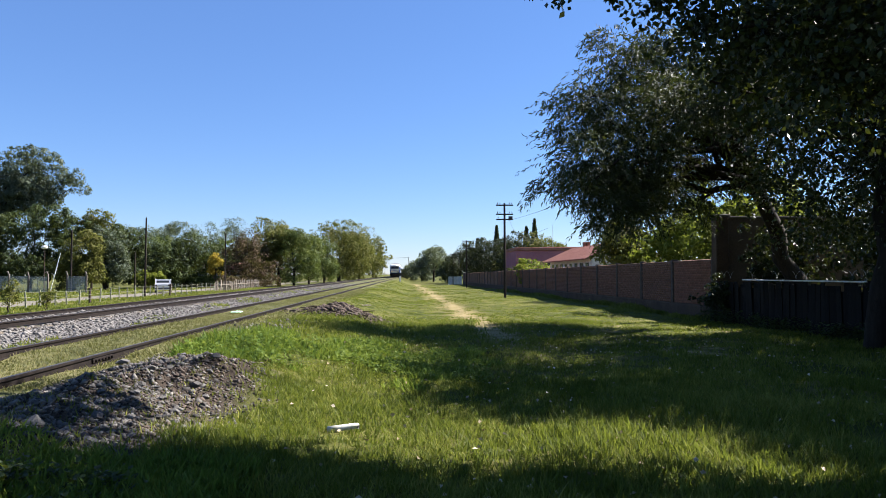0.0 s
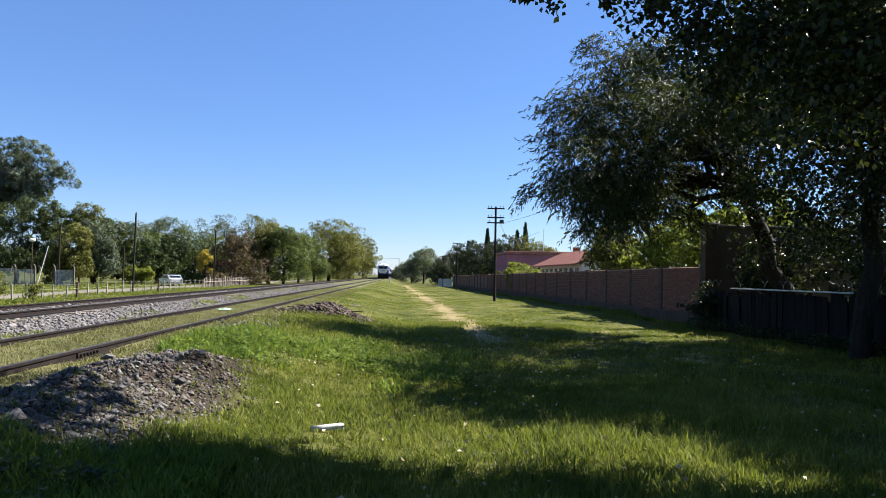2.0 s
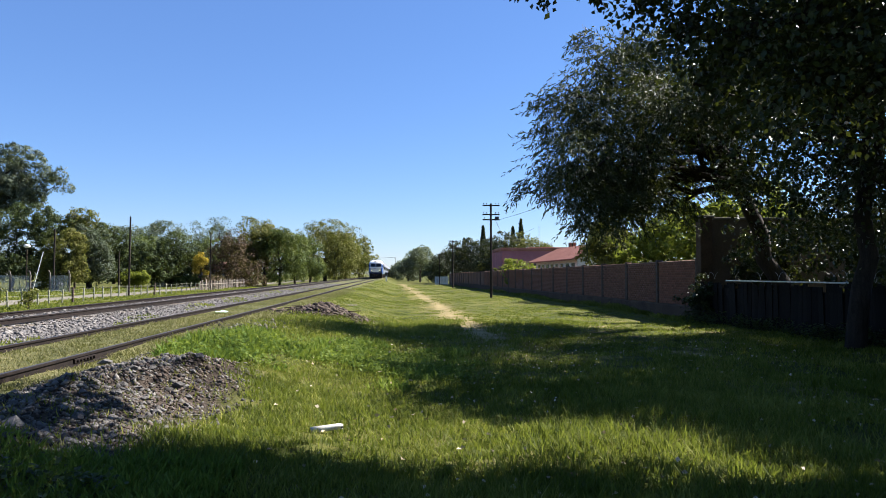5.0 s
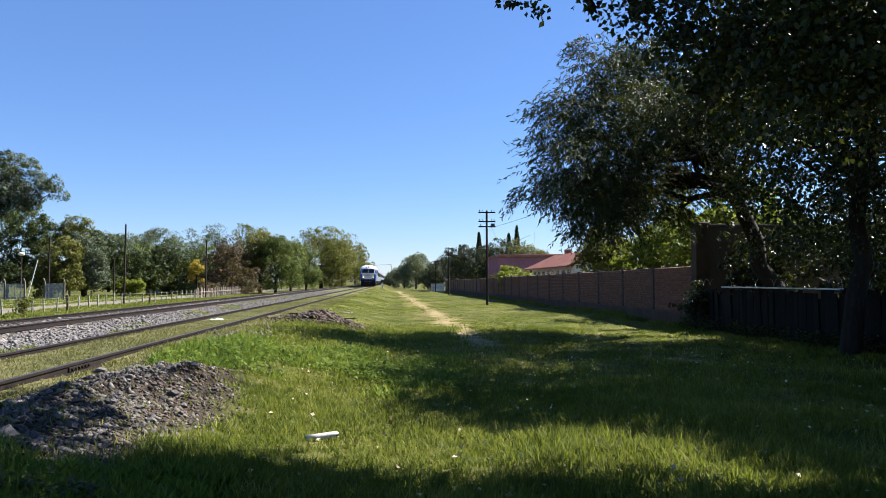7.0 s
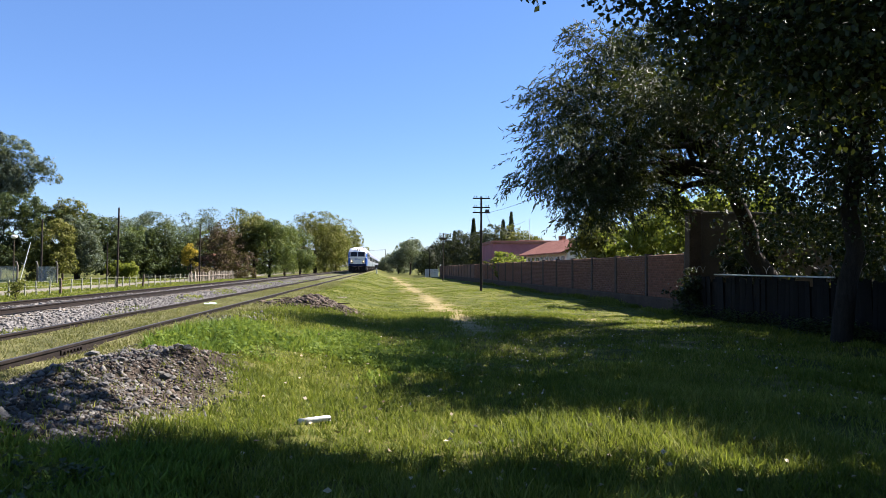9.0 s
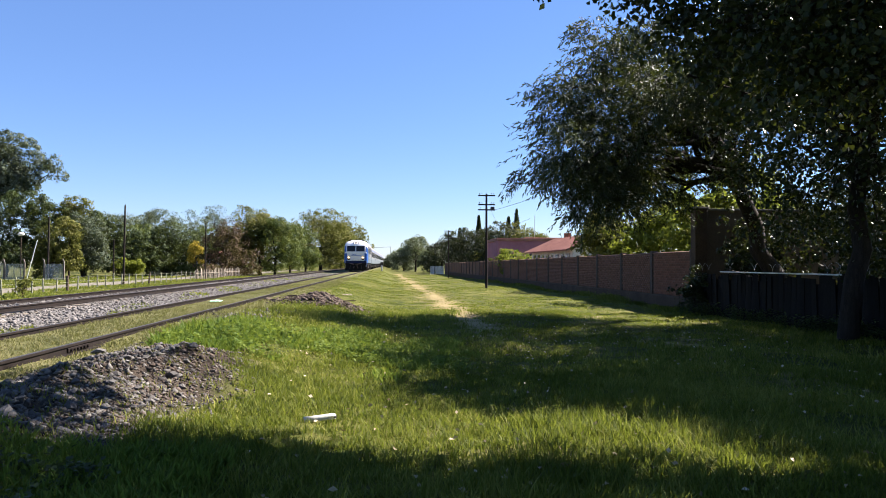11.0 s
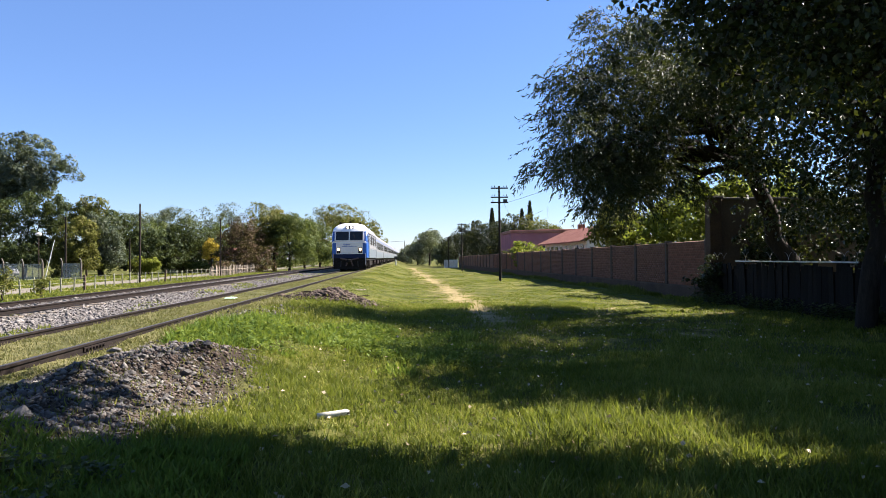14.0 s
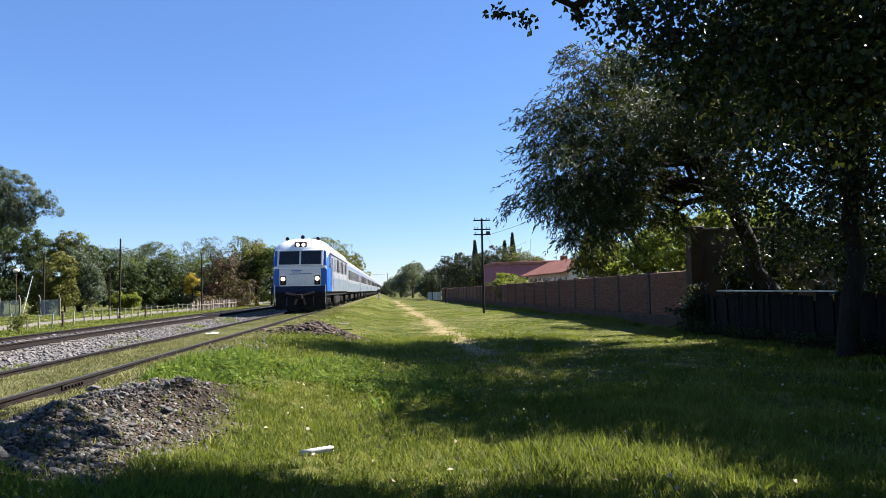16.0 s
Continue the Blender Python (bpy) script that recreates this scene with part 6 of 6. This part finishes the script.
lawn("dry grass on the heap", BLADE_DRY, 14000, -4.1, -1.9, 5.2, 11, 0.10, 0.010, 1.0, 0.05, 13, 0.6, lambda X, Y: np.sin(X * 4.1 + Y) * np.sin(Y * 2.2 - X) > 0.22)
lawn("taller tufts in the near grass", BLADE, 16000, -2.2, 6.5, 4, 14, 0.17, 0.011, 1.2, 0.035, 14, 0.5)
lawn("weeds in the ballast", BLADE, 14000, -9.5, -6.3, 12, 70, 0.12, 0.022, 1.2, 0.12, 10, 0.5, lambda X, Y: np.sin(X * 2.1 + Y * 0.5) * np.sin(Y * 0.37) > 0.55 - 0.012 * (Y - 12))
lawn("rough grass along the foot of the brick wall", BLADE, 9000, 10.9, 11.42, 27.5, 95, 0.30, 0.035, 1.5, 0.14, 17, 0.4, lambda X, Y: (X < 11.43) & (np.sin(Y * 0.9) + np.sin(Y * 2.3 + 1) > -0.7))
lawn("rough grass across the tracks", BLADE, 42000, -25.3, -12.8, 28, 110, 0.16, 0.06, 1.2, 0.25, 11, 0.35, lambda X, Y: X < 0)
lawn("rough grass beyond the road", BLADE, 15000, -48, -29.8, 50, 115, 0.2, 0.10, 1.0, 0.3, 12, 0.35, lambda X, Y: X < 0)


# ---- leafy weeds and fallen leaves ----
def leafy_weeds(label, x0, x1, y0, y1, plants, tall, size, seed, mat):
    """Low broad-leaved weeds: a few stems to a plant, with leaves held flat round them."""
    rng = np.random.default_rng(seed)
    X, Y = rng.uniform(x0, x1, plants), rng.uniform(y0, y1, plants)
    per = 26
    h = tall * rng.uniform(0.4, 1.2, plants)
    px = np.repeat(X, per) + rng.normal(size=plants * per) * 0.075
    py = np.repeat(Y, per) + rng.normal(size=plants * per) * 0.075
    pz = height(px, py) + np.repeat(h, per) * rng.random(plants * per) ** 0.6
    P = np.stack([px, py, pz], 1)
    face = np.array([0, 0, 1.0]) + 0.45 * rng.normal(size=P.shape)
    V, F = leaves(rng, P, rng.normal(size=P.shape), size, size * 0.7, 0.08, face)
    tagged(new("weeds", shape("weeds", V, F, [mat])), label, "weeds", kind="stuff")


leafy_weeds("broad-leaved green weeds in the shade by the heap", -3.9, -1.9, 3.7, 5.0, 110, 0.14, 0.05, 31, LEAF_DARK)
leafy_weeds("broad-leaved weeds on the sunny bank", -1.2, 1.2, 11.2, 15.5, 110, 0.20, 0.055, 32, LEAF_WEED)
leafy_weeds("dark weeds along the foot of the board fence", 10.45, 11.05, 13.0, 27.0, 150, 0.42, 0.085, 34, LEAF_DARK)
leafy_weeds("green weeds growing behind the heap", -3.3, -1.6, 11.0, 14.5, 60, 0.26, 0.06, 33, LEAF_WEED)


def fallen_leaves():
    rng = np.random.default_rng(15)
    k = 900
    Y = 4.5 + 20 * rng.random(k) ** 1.3
    X = rng.uniform(-1.5, 9.5, k)
    P = np.stack([X, Y, height(X, Y) + rng.uniform(0.03, 0.09, k)], 1)
    D = np.stack([rng.normal(size=k), rng.normal(size=k), 0.15 * rng.normal(size=k)], 1)
    V, F = leaves(rng, P, D, 0.055, 0.04)
    tagged(new("leaf_litter", shape("leaf_litter", V, F, [FALLEN])), "scattered pale fallen leaves in the grass", "leaf litter", kind="stuff")


FALLEN = stone_material("dry_leaf", (0.16, 0.12, 0.06), (0.50, 0.44, 0.32))
fallen_leaves()


# ---- bricks of the long wall ----
def lay_bricks():
    wall, y0, bay, count, brick_mesh = WALL_INFO
    r = random.Random(9)
    full, half = brick_mesh(0.245), brick_mesh(0.12)
    rows, pieces, V, F = 17, 0, [], []
    for b in range(16):
        for row in range(rows):
            y = y0 + b * bay + 0.12 + (0.0 if row % 2 else 0.128)
            end = y0 + (b + 1) * bay - 0.12
            while y + 0.245 <= end:
                c = y + 0.1225
                z = 0.43 + 0.055 + row * 0.1012 + WALL_SLOPE * c
                d = r.uniform(-0.006, 0.006)
                if pieces < 300 and b == 0:
                    part("brick", full, None, wall, at=pose(d - 0.03, c, z))
                    pieces += 1
                else:
                    o = len(V)
                    x0, x1 = -0.018 + d, 0.028
                    V += [(x0, c - 0.122, z - 0.041), (x0, c + 0.122, z - 0.041), (x0, c + 0.122, z + 0.041), (x0, c - 0.122, z + 0.041), (x1, c - 0.122, z - 0.041), (x1, c + 0.122, z - 0.041), (x1, c + 0.122, z + 0.041), (x1, c - 0.122, z + 0.041)]
                    F += [(o, o + 3, o + 2, o + 1), (o, o + 1, o + 5, o + 4), (o + 1, o + 2, o + 6, o + 5), (o + 2, o + 3, o + 7, o + 6), (o + 3, o, o + 4, o + 7)]
                y += 0.256
    tagged(part("brickwork", shape("brickwork", V, F, [BRICK_FAR]), None, wall), kind="stuff")


BRICK_FAR = stone_material("brick_courses", (0.122, 0.060, 0.039), (0.195, 0.100, 0.067))
lay_bricks()


CAR_ROWS = [(0.0, -28.4, 85.8, 196), (0.5, -28.4, 90.2, 196), (1.0, -28.4, 92.8, 196), (1.4, -28.5, 94.4, 198), (1.9, -29.2, 95.6, 212), (2.2, -30.0, 97.0, 225), (2.5, -31.3, 99.0, 240), (2.8, -32.7, 100.2, 255), (3.1, -34.4, 101.0, 265), (3.4, -36.0, 101.5, 270), (4.0, -40.6, 102.4, 272), (5.5, -52.0, 104.4, 272), (6.2, -56.0, 104.6, 270), (16.0, -56.0, 104.6, 270)]


def motions():
    # the train rolls towards the camera at a steady 12 m/s
    front = lambda t: 236.0 - 12.0 * t
    walk(LOCO, [(t, pose(NEAR_X, front(t), RAIL_Z)) for t in (0.0, 4.0, 8.0, 12.0, 16.0)])
    for i, c in enumerate(COACHES):
        walk(c, [(t, pose(NEAR_X, front(t) + 21.1 + 26.8 * i, RAIL_Z)) for t in (0.0, 4.0, 8.0, 12.0, 16.0)])
    # the car drives away along the road and turns off behind the trees
    walk(CAR, [(t, pose(x, y, float(height(x, y)) + 0.02, 0, 0, turn)) for t, x, y, turn in CAR_ROWS])
    # wheels roll without slip
    for w, y in WHEELS:
        rows = []
        for k in range(241):
            t = k / 15
            rows.append((t, pose(0, y, 0.50, math.degrees(12.0 * t / 0.525) % 360, 0, 0)))
        walk(w, rows)


motions()
